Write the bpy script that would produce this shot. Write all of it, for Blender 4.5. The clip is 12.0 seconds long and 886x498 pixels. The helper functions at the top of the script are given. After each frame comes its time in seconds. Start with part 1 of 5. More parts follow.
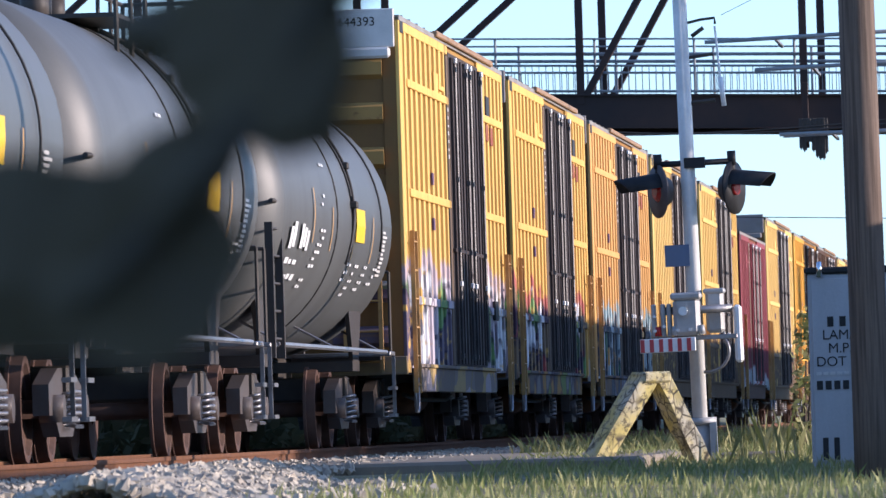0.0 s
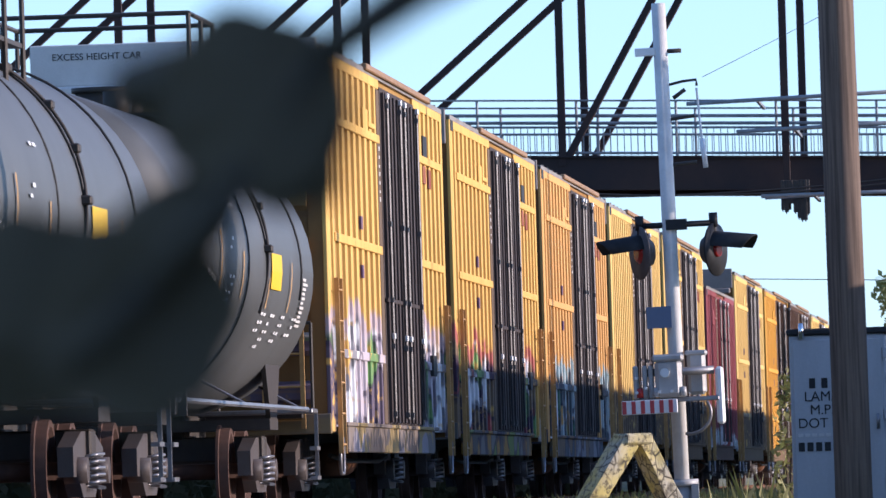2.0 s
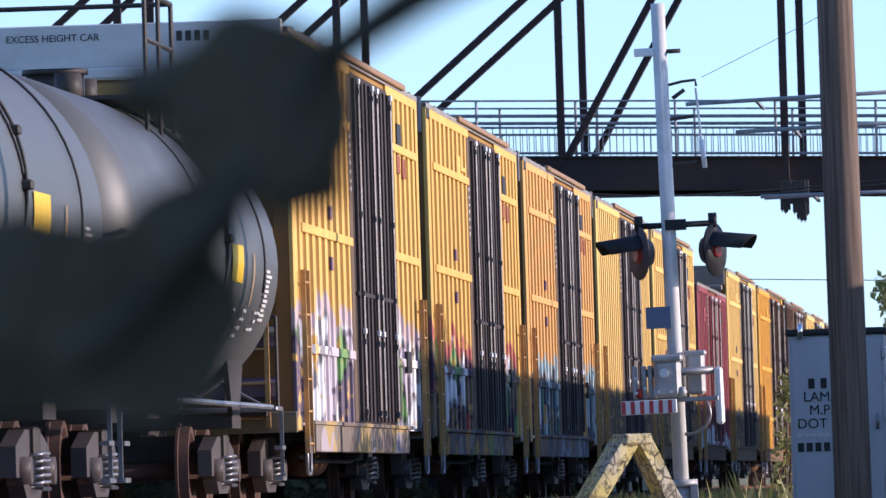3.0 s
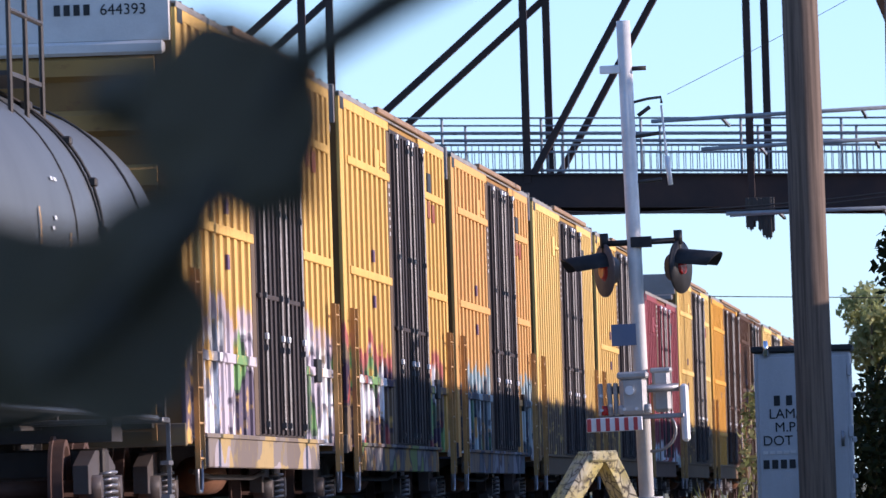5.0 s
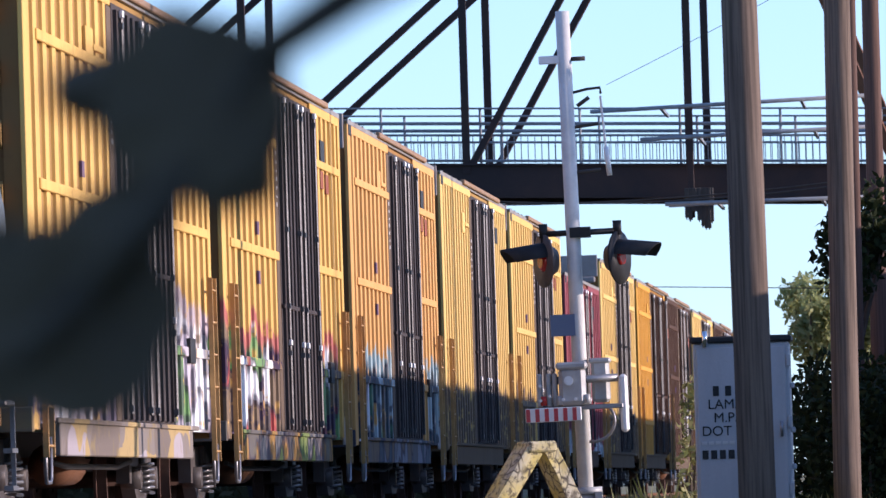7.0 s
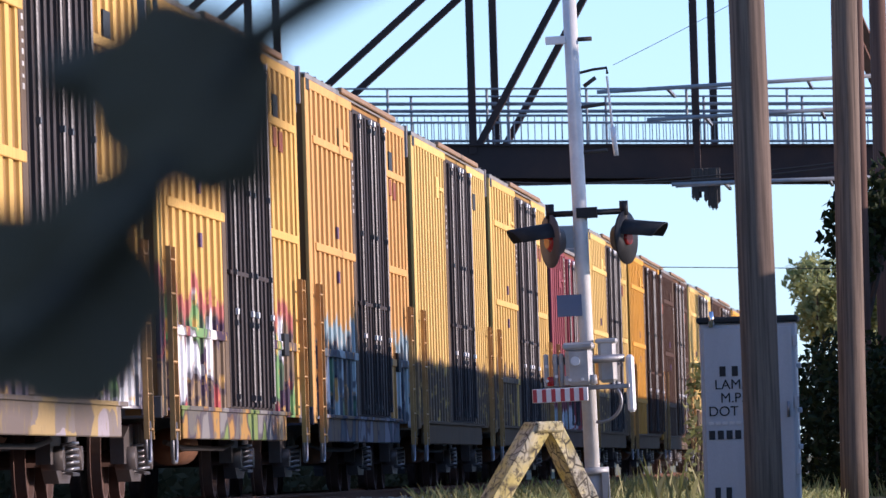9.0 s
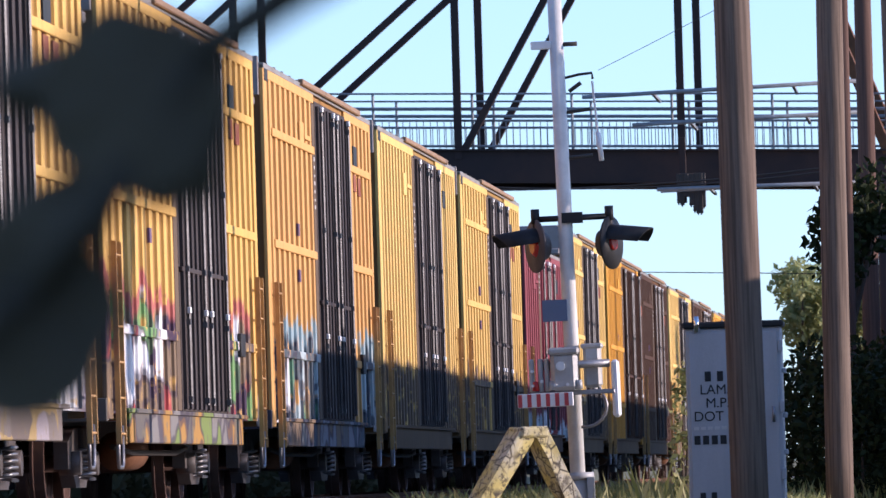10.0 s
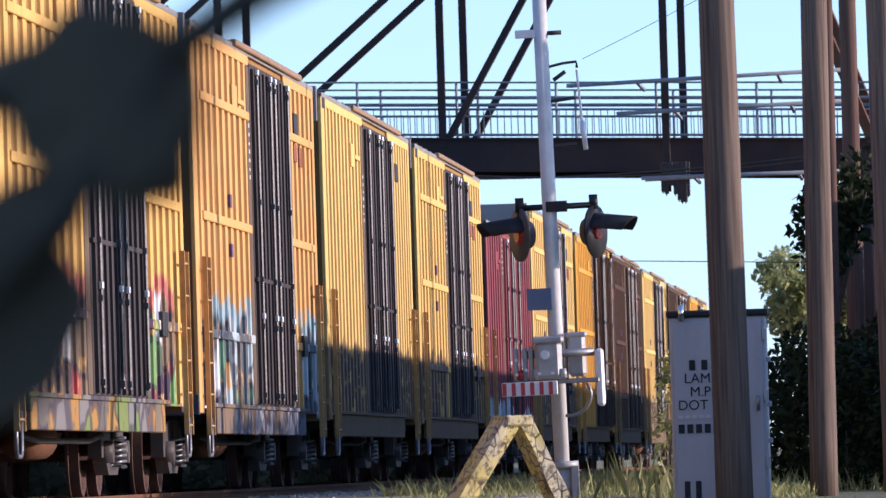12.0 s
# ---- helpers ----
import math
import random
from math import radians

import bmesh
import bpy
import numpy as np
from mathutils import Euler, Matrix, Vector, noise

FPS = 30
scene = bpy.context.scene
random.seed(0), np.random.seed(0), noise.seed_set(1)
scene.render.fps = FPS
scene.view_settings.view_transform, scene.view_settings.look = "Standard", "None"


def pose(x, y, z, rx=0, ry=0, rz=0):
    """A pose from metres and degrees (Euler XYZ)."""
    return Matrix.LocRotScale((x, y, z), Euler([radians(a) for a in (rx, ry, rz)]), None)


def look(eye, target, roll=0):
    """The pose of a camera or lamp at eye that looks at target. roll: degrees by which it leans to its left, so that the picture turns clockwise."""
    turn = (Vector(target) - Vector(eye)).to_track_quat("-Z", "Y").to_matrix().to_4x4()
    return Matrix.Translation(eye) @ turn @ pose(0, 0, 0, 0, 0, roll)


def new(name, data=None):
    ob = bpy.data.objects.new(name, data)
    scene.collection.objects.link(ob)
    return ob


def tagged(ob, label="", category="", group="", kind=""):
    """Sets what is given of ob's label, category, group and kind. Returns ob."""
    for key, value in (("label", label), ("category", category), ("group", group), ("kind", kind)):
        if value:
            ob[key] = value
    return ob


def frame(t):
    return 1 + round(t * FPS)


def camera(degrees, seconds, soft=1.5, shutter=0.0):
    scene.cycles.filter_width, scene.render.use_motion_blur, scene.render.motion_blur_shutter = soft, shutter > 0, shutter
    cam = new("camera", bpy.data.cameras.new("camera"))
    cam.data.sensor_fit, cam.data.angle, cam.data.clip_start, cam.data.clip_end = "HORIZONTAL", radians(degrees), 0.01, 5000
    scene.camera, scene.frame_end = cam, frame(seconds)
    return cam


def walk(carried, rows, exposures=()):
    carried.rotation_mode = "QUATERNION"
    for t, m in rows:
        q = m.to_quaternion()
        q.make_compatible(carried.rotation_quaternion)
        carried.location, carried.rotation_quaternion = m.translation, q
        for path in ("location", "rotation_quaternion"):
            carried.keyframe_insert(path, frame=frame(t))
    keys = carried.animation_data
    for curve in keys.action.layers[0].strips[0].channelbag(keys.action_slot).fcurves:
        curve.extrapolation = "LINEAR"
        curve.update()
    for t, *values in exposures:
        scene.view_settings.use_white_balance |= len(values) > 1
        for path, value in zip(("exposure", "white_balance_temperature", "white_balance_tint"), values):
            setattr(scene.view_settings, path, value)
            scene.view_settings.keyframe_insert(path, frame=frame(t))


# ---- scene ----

# The eye stands 8.2 m beside the near flank of a freight train that runs along +Y; z = 0 is the top of the rail.
EYE_H = 0.2154
ROLL = -1.7
cam = camera(5.357, 12.0, soft=1.4, shutter=0.4)
cam.data.dof.use_dof = True
cam.data.dof.focus_distance = 110.0
cam.data.dof.aperture_fstop = 17.0
PAN = [(0, 3.988, 1.071), (0.5, 3.946, 1.169), (1, 3.866, 1.536), (1.5, 3.867, 1.506), (2, 3.867, 1.441),
       (2.5, 3.854, 1.392), (2.7, 3.863, 1.430), (4.3, 3.790, 1.462), (4.5, 3.748, 1.488), (5, 3.651, 1.540),
       (5.5, 3.627, 1.529), (6, 3.510, 1.574), (6.5, 3.344, 1.497), (7, 3.284, 1.471), (7.2, 3.398, 1.423),
       (8.8, 3.301, 1.362), (9, 3.328, 1.353), (9.5, 3.307, 1.376), (10, 3.238, 1.381), (10.5, 3.160, 1.372),
       (11, 3.112, 1.367), (11.5, 3.095, 1.366), (12, 3.145, 1.310)]
walk(cam, [(t, pose(0, 0, EYE_H, 90 + up, 0, left) @ pose(0, 0, 0, 0, 0, ROLL)) for t, left, up in PAN],
     exposures=[(0, 1.36, 6270, 21.5), (0.5, 1.31, 6270, 21.5), (1.0, 1.23, 6270, 22), (5, 1.17, 6230, 27), (12, 1.15, 6250, 27)])

# ---- light: low evening sun from beside the track, clear sky ----
SUN_UP, SUN_BACK = 13.3, -4.0
world = bpy.data.worlds.new("sky")
scene.world = world
world.use_nodes = True
wn = world.node_tree
sky = wn.nodes.new("ShaderNodeTexSky")
sky.sky_type, sky.sun_disc = "NISHITA", False
sky.air_density, sky.dust_density, sky.ozone_density = 1.0, 0.5, 4.0
sky.sun_elevation, sky.sun_rotation = radians(SUN_UP), radians(90 + SUN_BACK)
# a clear sky with no haze at its foot: the blue comes down to the horizon
ways = wn.nodes.new("ShaderNodeTexCoord")
parts_ = wn.nodes.new("ShaderNodeSeparateXYZ")
lift = wn.nodes.new("ShaderNodeMath")
lift.operation = "MULTIPLY_ADD"
lift.inputs[1].default_value, lift.inputs[2].default_value = 1.2, 0.05
joined = wn.nodes.new("ShaderNodeCombineXYZ")
unit = wn.nodes.new("ShaderNodeVectorMath")
unit.operation = "NORMALIZE"
wn.links.new(ways.outputs["Generated"], parts_.inputs[0])
wn.links.new(parts_.outputs[0], joined.inputs[0]), wn.links.new(parts_.outputs[1], joined.inputs[1])
wn.links.new(parts_.outputs[2], lift.inputs[0]), wn.links.new(lift.outputs[0], joined.inputs[2])
wn.links.new(joined.outputs[0], unit.inputs[0]), wn.links.new(unit.outputs[0], sky.inputs[0])
wn.links.new(sky.outputs[0], wn.nodes["Background"].inputs[0])
wn.nodes["Background"].inputs[1].default_value = 0.15
sun = new("sun", bpy.data.lights.new("sun", "SUN"))
sun.data.energy, sun.data.angle, sun.data.color = 2.6, radians(0.5), (1.0, 0.88, 0.74)
sx, sy, sz = math.cos(radians(SUN_UP)) * math.cos(radians(SUN_BACK)), -math.cos(radians(SUN_UP)) * math.sin(radians(SUN_BACK)), math.sin(radians(SUN_UP))
sun.matrix_world = look((sx * 300, sy * 300, sz * 300), (0, 0, 0))

# ---- materials ----
def nodes_of(name):
    m = bpy.data.materials.new(name)
    m.use_nodes = True
    nt = m.node_tree
    return m, nt, nt.nodes["Principled BSDF"]


def node(nt, kind, **props):
    n = nt.nodes.new("ShaderNode" + kind)
    for k, v in props.items():
        if k == "op":
            n.operation = v
        elif k == "blend":
            n.data_type, n.blend_type = "RGBA", v
    return n


def link(nt, a, b):
    nt.links.new(a, b)


def put(nt, value, socket):
    if isinstance(value, bpy.types.NodeSocket):
        nt.links.new(value, socket)
    else:
        socket.default_value = value


def math_node(nt, op, a, b=0.0, c=0.0, clamp=False):
    n = nt.nodes.new("ShaderNodeMath")
    n.operation, n.use_clamp = op, clamp
    put(nt, a, n.inputs[0]), put(nt, b, n.inputs[1]), put(nt, c, n.inputs[2])
    return n.outputs[0]


def mix_col(nt, fac, a, b, blend="MIX"):
    n = nt.nodes.new("ShaderNodeMix")
    n.data_type, n.blend_type = "RGBA", blend
    put(nt, fac, n.inputs[0]), put(nt, a, n.inputs[6]), put(nt, b, n.inputs[7])
    return n.outputs[2]


def rgba(c):
    return (c[0], c[1], c[2], 1.0)


def coords(nt, scale=(1, 1, 1), shift=(0, 0, 0)):
    tc = nt.nodes.new("ShaderNodeTexCoord")
    mp = nt.nodes.new("ShaderNodeMapping")
    mp.inputs["Scale"].default_value, mp.inputs["Location"].default_value = scale, shift
    nt.links.new(tc.outputs["Object"], mp.inputs[0])
    return mp.outputs[0]


def noise_fac(nt, vec, scale, detail=4.0, rough=0.6):
    n = nt.nodes.new("ShaderNodeTexNoise")
    n.inputs["Scale"].default_value, n.inputs["Detail"].default_value, n.inputs["Roughness"].default_value = scale, detail, rough
    nt.links.new(vec, n.inputs["Vector"])
    return n.outputs["Fac"]


def step(nt, v, lo, hi):
    n = nt.nodes.new("ShaderNodeMapRange")
    n.clamp = True
    put(nt, v, n.inputs[0])
    n.inputs[1].default_value, n.inputs[2].default_value = lo, hi
    return n.outputs[0]


def bump(nt, bsdf, height, strength=0.3, dist=0.02):
    b = nt.nodes.new("ShaderNodeBump")
    b.inputs["Strength"].default_value, b.inputs["Distance"].default_value = strength, dist
    nt.links.new(height, b.inputs["Height"])
    nt.links.new(b.outputs[0], bsdf.inputs["Normal"])


def surface(name, base, dark, rough=0.6, metal=0.0, scale=3.0, streak=(1, 1, 1), amount=0.5, relief=0.2, fine=40.0):
    """A worn plain surface: base colour, blotches of a darker one, and fine grain."""
    m, nt, b = nodes_of(name)
    v = coords(nt, streak)
    big = step(nt, noise_fac(nt, v, scale, 5.0), 0.42, 0.68)
    small = noise_fac(nt, coords(nt), fine, 3.0)
    col = mix_col(nt, math_node(nt, "MULTIPLY", big, amount), rgba(base), rgba(dark))
    col = mix_col(nt, math_node(nt, "MULTIPLY", small, 0.35), col, rgba([c * 0.6 for c in base]))
    link(nt, col, b.inputs["Base Color"])
    b.inputs["Roughness"].default_value, b.inputs["Metallic"].default_value = rough, metal
    b.inputs["Specular IOR Level"].default_value = 0.2 if rough > 0.4 else 0.5
    if relief:
        bump(nt, b, small, relief, 0.01)
    return m


SHEETS = {}


def car_paint(name, base, grime, seed=0.0, tags=(), top=2.0, rough=0.8, rim=None):
    """Sun-faded car paint with streaks of grime; tags: colours of spray paint or painted-in shade on the lower flank,
    up to the height top.
    """
    m, nt, b = nodes_of(name)
    # recessed sheets take a darker brown base, which deepens the gaps between ribs
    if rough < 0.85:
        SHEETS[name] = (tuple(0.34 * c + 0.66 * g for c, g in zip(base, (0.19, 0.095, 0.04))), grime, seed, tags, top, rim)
    streaks = step(nt, noise_fac(nt, coords(nt, (1, 6, 0.35), (seed, seed, 0)), 1.0, 5.0), 0.45, 0.75)
    blot = step(nt, noise_fac(nt, coords(nt, (1, 1, 1), (0, seed * 3, 0)), 0.7, 4.0), 0.4, 0.7)
    col = mix_col(nt, math_node(nt, "MULTIPLY", streaks, 0.45 if rough < 0.85 else 0.7), rgba(base), rgba(grime))
    col = mix_col(nt, math_node(nt, "MULTIPLY", blot, 0.3 if rough < 0.85 else 0.7), col, rgba([c * 0.72 for c in base]))
    rust = step(nt, noise_fac(nt, coords(nt, (1, 2.5, 1.2), (0, 0, seed)), 3.0, 6.0, 0.7), *((0.66, 0.72) if rough < 0.85 else (0.60, 0.68)))
    col = mix_col(nt, math_node(nt, "MULTIPLY", rust, 0.75), col, rgba((0.16, 0.07, 0.035)))
    if tags:
        tc = nt.nodes.new("ShaderNodeTexCoord")
        sp = nt.nodes.new("ShaderNodeSeparateXYZ")
        link(nt, tc.outputs["Object"], sp.inputs[0])
        wav = noise_fac(nt, coords(nt, (0, 0.9, 0.15), (0, seed * 7, 0)), 1.0, 2.0)
        edge = math_node(nt, "ADD", sp.outputs[2], math_node(nt, "MULTIPLY", wav, -1.0))
        low = step(nt, edge, top - 0.46, top - 0.54)
        spread = step(nt, noise_fac(nt, coords(nt, (0, 0.33, 0.1), (0, seed * 5, 0)), 1.0, 1.0), 0.32, 0.36)
        # letters: wide blocks of colour, bent by noise, with dark outlines
        bend = nt.nodes.new("ShaderNodeVectorMath")
        bend.operation = "MULTIPLY_ADD"
        wob = nt.nodes.new("ShaderNodeTexNoise")
        wob.inputs["Scale"].default_value, wob.inputs["Detail"].default_value = 1.0, 1.0
        link(nt, coords(nt, (0, 0.9, 1.8), (0, seed, seed * 2)), wob.inputs["Vector"])
        link(nt, wob.outputs["Color"], bend.inputs[0]), link(nt, coords(nt, (0, 0.85, 1.3), (0, seed * 2, seed)), bend.inputs[2])
        bend.inputs[1].default_value = (0, 1.3, 1.3)
        vor, rand = nt.nodes.new("ShaderNodeTexVoronoi"), nt.nodes.new("ShaderNodeSeparateColor")
        gap = nt.nodes.new("ShaderNodeTexVoronoi")
        gap.feature = "DISTANCE_TO_EDGE"
        for v in (vor, gap):
            v.inputs["Scale"].default_value = 1.0
            link(nt, bend.outputs[0], v.inputs["Vector"])
        link(nt, vor.outputs["Color"], rand.inputs[0])
        ramp = nt.nodes.new("ShaderNodeValToRGB")
        ramp.color_ramp.interpolation = "CONSTANT"
        for i, c in enumerate(tags):
            e = ramp.color_ramp.elements[i] if i < 2 else ramp.color_ramp.elements.new(0.5)
            e.position = i / len(tags)
            e.color = rgba(c)
        link(nt, rand.outputs[0], ramp.inputs[0])
        paintwork = mix_col(nt, math_node(nt, "MULTIPLY", step(nt, gap.outputs["Distance"], 0.09, 0.05), 0.7 if "tag" in name or name.startswith("yellow") and "sill" not in name else 0.0), ramp.outputs[0], rgba((0.05, 0.04, 0.06)))
        if rim:
            paintwork = mix_col(nt, step(nt, edge, top - 0.76, top - 0.66), paintwork, rgba(rim))
        spray = math_node(nt, "MULTIPLY", math_node(nt, "MULTIPLY", low, spread), step(nt, noise_fac(nt, coords(nt, (0, 0.9, 1.6), (0, seed, 0)), 1.0, 3.0), 0.36, 0.40))
        spray = math_node(nt, "MULTIPLY", spray, step(nt, noise_fac(nt, coords(nt), 5.0, 4.0), 0.30, 0.42))
        col = mix_col(nt, spray, col, paintwork)
    link(nt, col, b.inputs["Base Color"])
    b.inputs["Roughness"].default_value, b.inputs["Specular IOR Level"].default_value = rough, 0.12
    bump(nt, b, noise_fac(nt, coords(nt), 9.0, 4.0), 0.15, 0.01)
    return m


def leaf_mat(name, base, other, rough=0.55, through_light=0.25):
    m, nt, b = nodes_of(name)
    g = nt.nodes.new("ShaderNodeNewGeometry")
    col = mix_col(nt, g.outputs["Random Per Island"], rgba(base), rgba(other))
    link(nt, col, b.inputs["Base Color"])
    b.inputs["Roughness"].default_value, b.inputs["Specular IOR Level"].default_value = rough, 0.15
    tr = nt.nodes.new("ShaderNodeBsdfTranslucent")
    link(nt, col, tr.inputs[0])
    mx = nt.nodes.new("ShaderNodeMixShader")
    mx.inputs[0].default_value = through_light
    link(nt, b.outputs[0], mx.inputs[1]), link(nt, tr.outputs[0], mx.inputs[2])
    link(nt, mx.outputs[0], nt.nodes["Material Output"].inputs[0])
    return m


# dull brown: a tag colour, and the shade painted low on the farther cars
DUST_SHADE = (0.19, 0.135, 0.09)
WHITE, PALE, RED, GREEN, BLUE, VIOLET, BLACK = (0.66, 0.66, 0.67), (0.38, 0.46, 0.47), (0.38, 0.08, 0.075), (0.15, 0.28, 0.11), (0.085, 0.105, 0.12), (0.13, 0.105, 0.14), (0.03, 0.03, 0.035)
M_DOOR = surface("dark_door_paint", (0.054, 0.042, 0.039), (0.10, 0.078, 0.068), 0.75, scale=1.2, streak=(1, 5, 0.5), amount=0.5)
M_STEEL = surface("bare_worn_steel", (0.30, 0.30, 0.31), (0.14, 0.10, 0.08), 0.4, 0.7, scale=6.0)
M_TRUCK = surface("greasy_cast_truck_steel", (0.105, 0.092, 0.088), (0.10, 0.062, 0.048), 0.42, 0.2, scale=5.0)
M_BLACK = surface("black_grease_steel", (0.052, 0.046, 0.042), (0.085, 0.066, 0.052), 0.55, scale=5.0)
M_CHROME = surface("polished_chrome", (0.85, 0.85, 0.85), (0.7, 0.7, 0.7), 0.12, 1.0, relief=0)
M_LOCK = surface("dark_lock_steel", (0.10, 0.10, 0.105), (0.05, 0.04, 0.035), 0.4, 0.5, scale=6.0)
M_GALV = surface("bright_galvanised_steel", (0.72, 0.73, 0.74), (0.5, 0.5, 0.5), 0.35, 0.3, scale=9.0)
M_RUST = surface("rusted_steel", (0.16, 0.07, 0.035), (0.07, 0.035, 0.02), 0.8, scale=5.0)
M_RUNG = surface("yellow_brown_ladder_paint", (0.50, 0.29, 0.11), (0.16, 0.085, 0.04), 0.6, scale=6.0)
M_WHEEL = surface("wheel_tread_rust", (0.11, 0.062, 0.048), (0.03, 0.024, 0.022), 0.7, scale=4.0)
M_TANK = surface("dark_grey_tank_paint", (0.088, 0.091, 0.088), (0.056, 0.055, 0.052), 0.50, scale=0.8, streak=(1, 1.5, 0.5), amount=0.5, relief=0.05)
M_TANK.node_tree.nodes["Principled BSDF"].inputs["Specular IOR Level"].default_value = 0.45
M_BAND = surface("black_tank_band", (0.03, 0.03, 0.03), (0.06, 0.05, 0.045), 0.5)
M_MARK = surface("white_stencil_paint", (0.75, 0.75, 0.74), (0.5, 0.5, 0.49), 0.5, scale=8.0, relief=0)
M_YPLATE = surface("yellow_placard", (0.80, 0.52, 0.03), (0.6, 0.36, 0.03), 0.45, scale=8.0, relief=0)
M_GREYEND = surface("grey_end_paint", (0.66, 0.63, 0.59), (0.45, 0.42, 0.39), 0.45, scale=1.6)
M_DULLEND = surface("dusty_grey_end_paint", (0.30, 0.275, 0.265), (0.19, 0.15, 0.12), 0.7, scale=1.6)
M_ROOF = surface("weathered_galvanised_roof", (0.34, 0.30, 0.26), (0.20, 0.11, 0.06), 0.5, 0.4, scale=1.0)
M_JAMB = surface("dull_brown_jamb_paint", (0.15, 0.105, 0.07), (0.08, 0.055, 0.04), 0.8, scale=2.0)
M_PATCHRED = surface("faded_red_patch", (0.26, 0.065, 0.05), (0.40, 0.22, 0.09), 0.8, scale=3.0, amount=0.6)
M_PATCHVIOLET = surface("faded_violet_tag", (0.10, 0.07, 0.17), (0.30, 0.18, 0.1), 0.8, scale=3.0, amount=0.6)
M_EAVE = surface("rust_stained_eave", (0.34, 0.21, 0.12), (0.16, 0.09, 0.055), 0.6, scale=3.0)
M_INK = surface("black_stencil_paint", (0.03, 0.03, 0.03), (0.06, 0.06, 0.06), 0.6, relief=0)
M_BRIDGE = surface("dark_weathered_bridge_steel", (0.040, 0.028, 0.027), (0.085, 0.045, 0.034), 0.7, scale=0.7, amount=0.7)
M_RAILING = surface("grey_painted_railing", (0.26, 0.28, 0.30), (0.13, 0.12, 0.11), 0.5, scale=4.0)
M_WOODPOLE = surface("weathered_pole_wood", (0.19, 0.138, 0.105), (0.06, 0.043, 0.035), 0.85, scale=2.0, streak=(18, 18, 0.5), amount=0.95, relief=0.22, fine=22.0)
M_WOODPOLE2 = surface("reddish_creosote_pole_wood", (0.14, 0.08, 0.06), (0.08, 0.045, 0.035), 0.85, scale=2.0, streak=(18, 18, 0.5), amount=0.95, relief=0.22, fine=22.0)
M_MAST = surface("aluminium_mast_paint", (0.70, 0.68, 0.64), (0.42, 0.40, 0.37), 0.55, 0.0, scale=4.0)
M_SIGBOX = surface("light_grey_cast_box", (0.44, 0.44, 0.43), (0.25, 0.235, 0.22), 0.45, 0.1, scale=4.0)
M_HOOD = surface("matt_black_hood", (0.022, 0.022, 0.024), (0.05, 0.05, 0.052), 0.5, scale=6.0)
M_DISC = surface("weathered_brown_grey_disc", (0.10, 0.08, 0.075), (0.17, 0.14, 0.13), 0.5, scale=8.0)
M_LENS = surface("red_lens", (0.45, 0.02, 0.015), (0.3, 0.01, 0.01), 0.15, relief=0)
M_BLUE = surface("blue_sign_face", (0.10, 0.14, 0.23), (0.13, 0.16, 0.22), 0.4, relief=0)
M_REDTAPE = surface("red_reflective_stripe", (0.50, 0.045, 0.05), (0.32, 0.05, 0.05), 0.4, relief=0)
M_WHITE = surface("white_reflective_stripe", (0.8, 0.8, 0.79), (0.6, 0.58, 0.55), 0.4, relief=0)
M_SHELTER = surface("white_shelter_paint", (0.52, 0.51, 0.505), (0.36, 0.35, 0.345), 0.5, scale=1.5, streak=(3, 3, 0.5), amount=0.4)
M_BALLAST = surface("ballast_stone", (0.42, 0.39, 0.36), (0.2, 0.18, 0.17), 0.9, scale=8.0)
M_STONES = surface("pale_broken_stone", (0.50, 0.44, 0.35), (0.18, 0.15, 0.13), 0.9, scale=6.0, amount=0.8)
M_TIE = surface("creosoted_tie_wood", (0.10, 0.075, 0.06), (0.05, 0.04, 0.035), 0.9, scale=5.0)
M_ROAD = surface("worn_crossing_asphalt", (0.30, 0.25, 0.19), (0.19, 0.16, 0.125), 0.9, scale=1.5)
M_WALL = surface("plain_dark_brick_render", (0.16, 0.10, 0.08), (0.10, 0.07, 0.06), 0.85, scale=0.8)
M_GRASS = leaf_mat("grass_blades", (0.18, 0.22, 0.065), (0.42, 0.39, 0.18))
M_WEED = leaf_mat("weed_leaves", (0.14, 0.16, 0.05), (0.34, 0.31, 0.14))
# leaves set near black: depth of shade is put into their colour
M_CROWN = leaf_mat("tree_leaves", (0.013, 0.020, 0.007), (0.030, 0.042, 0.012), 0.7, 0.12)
# leaf colour lightened to lift the dark under the cars
M_SCRUB = leaf_mat("dusty_scrub_leaves", (0.11, 0.115, 0.06), (0.21, 0.19, 0.11), 0.7, 0.2)
M_CROWN2 = leaf_mat("pale_tree_leaves", (0.26, 0.29, 0.11), (0.40, 0.40, 0.19), 0.6, 0.5)
M_NEARLEAF = leaf_mat("near_dark_leaves", (0.105, 0.083, 0.052), (0.12, 0.094, 0.058), 0.5, 0.1)
M_STALK = surface("near_dark_stalk", (0.088, 0.070, 0.046), (0.066, 0.052, 0.034), 0.7, scale=30.0)
M_BARK = surface("grey_brown_bark", (0.12, 0.09, 0.07), (0.06, 0.045, 0.035), 0.9, scale=6.0)


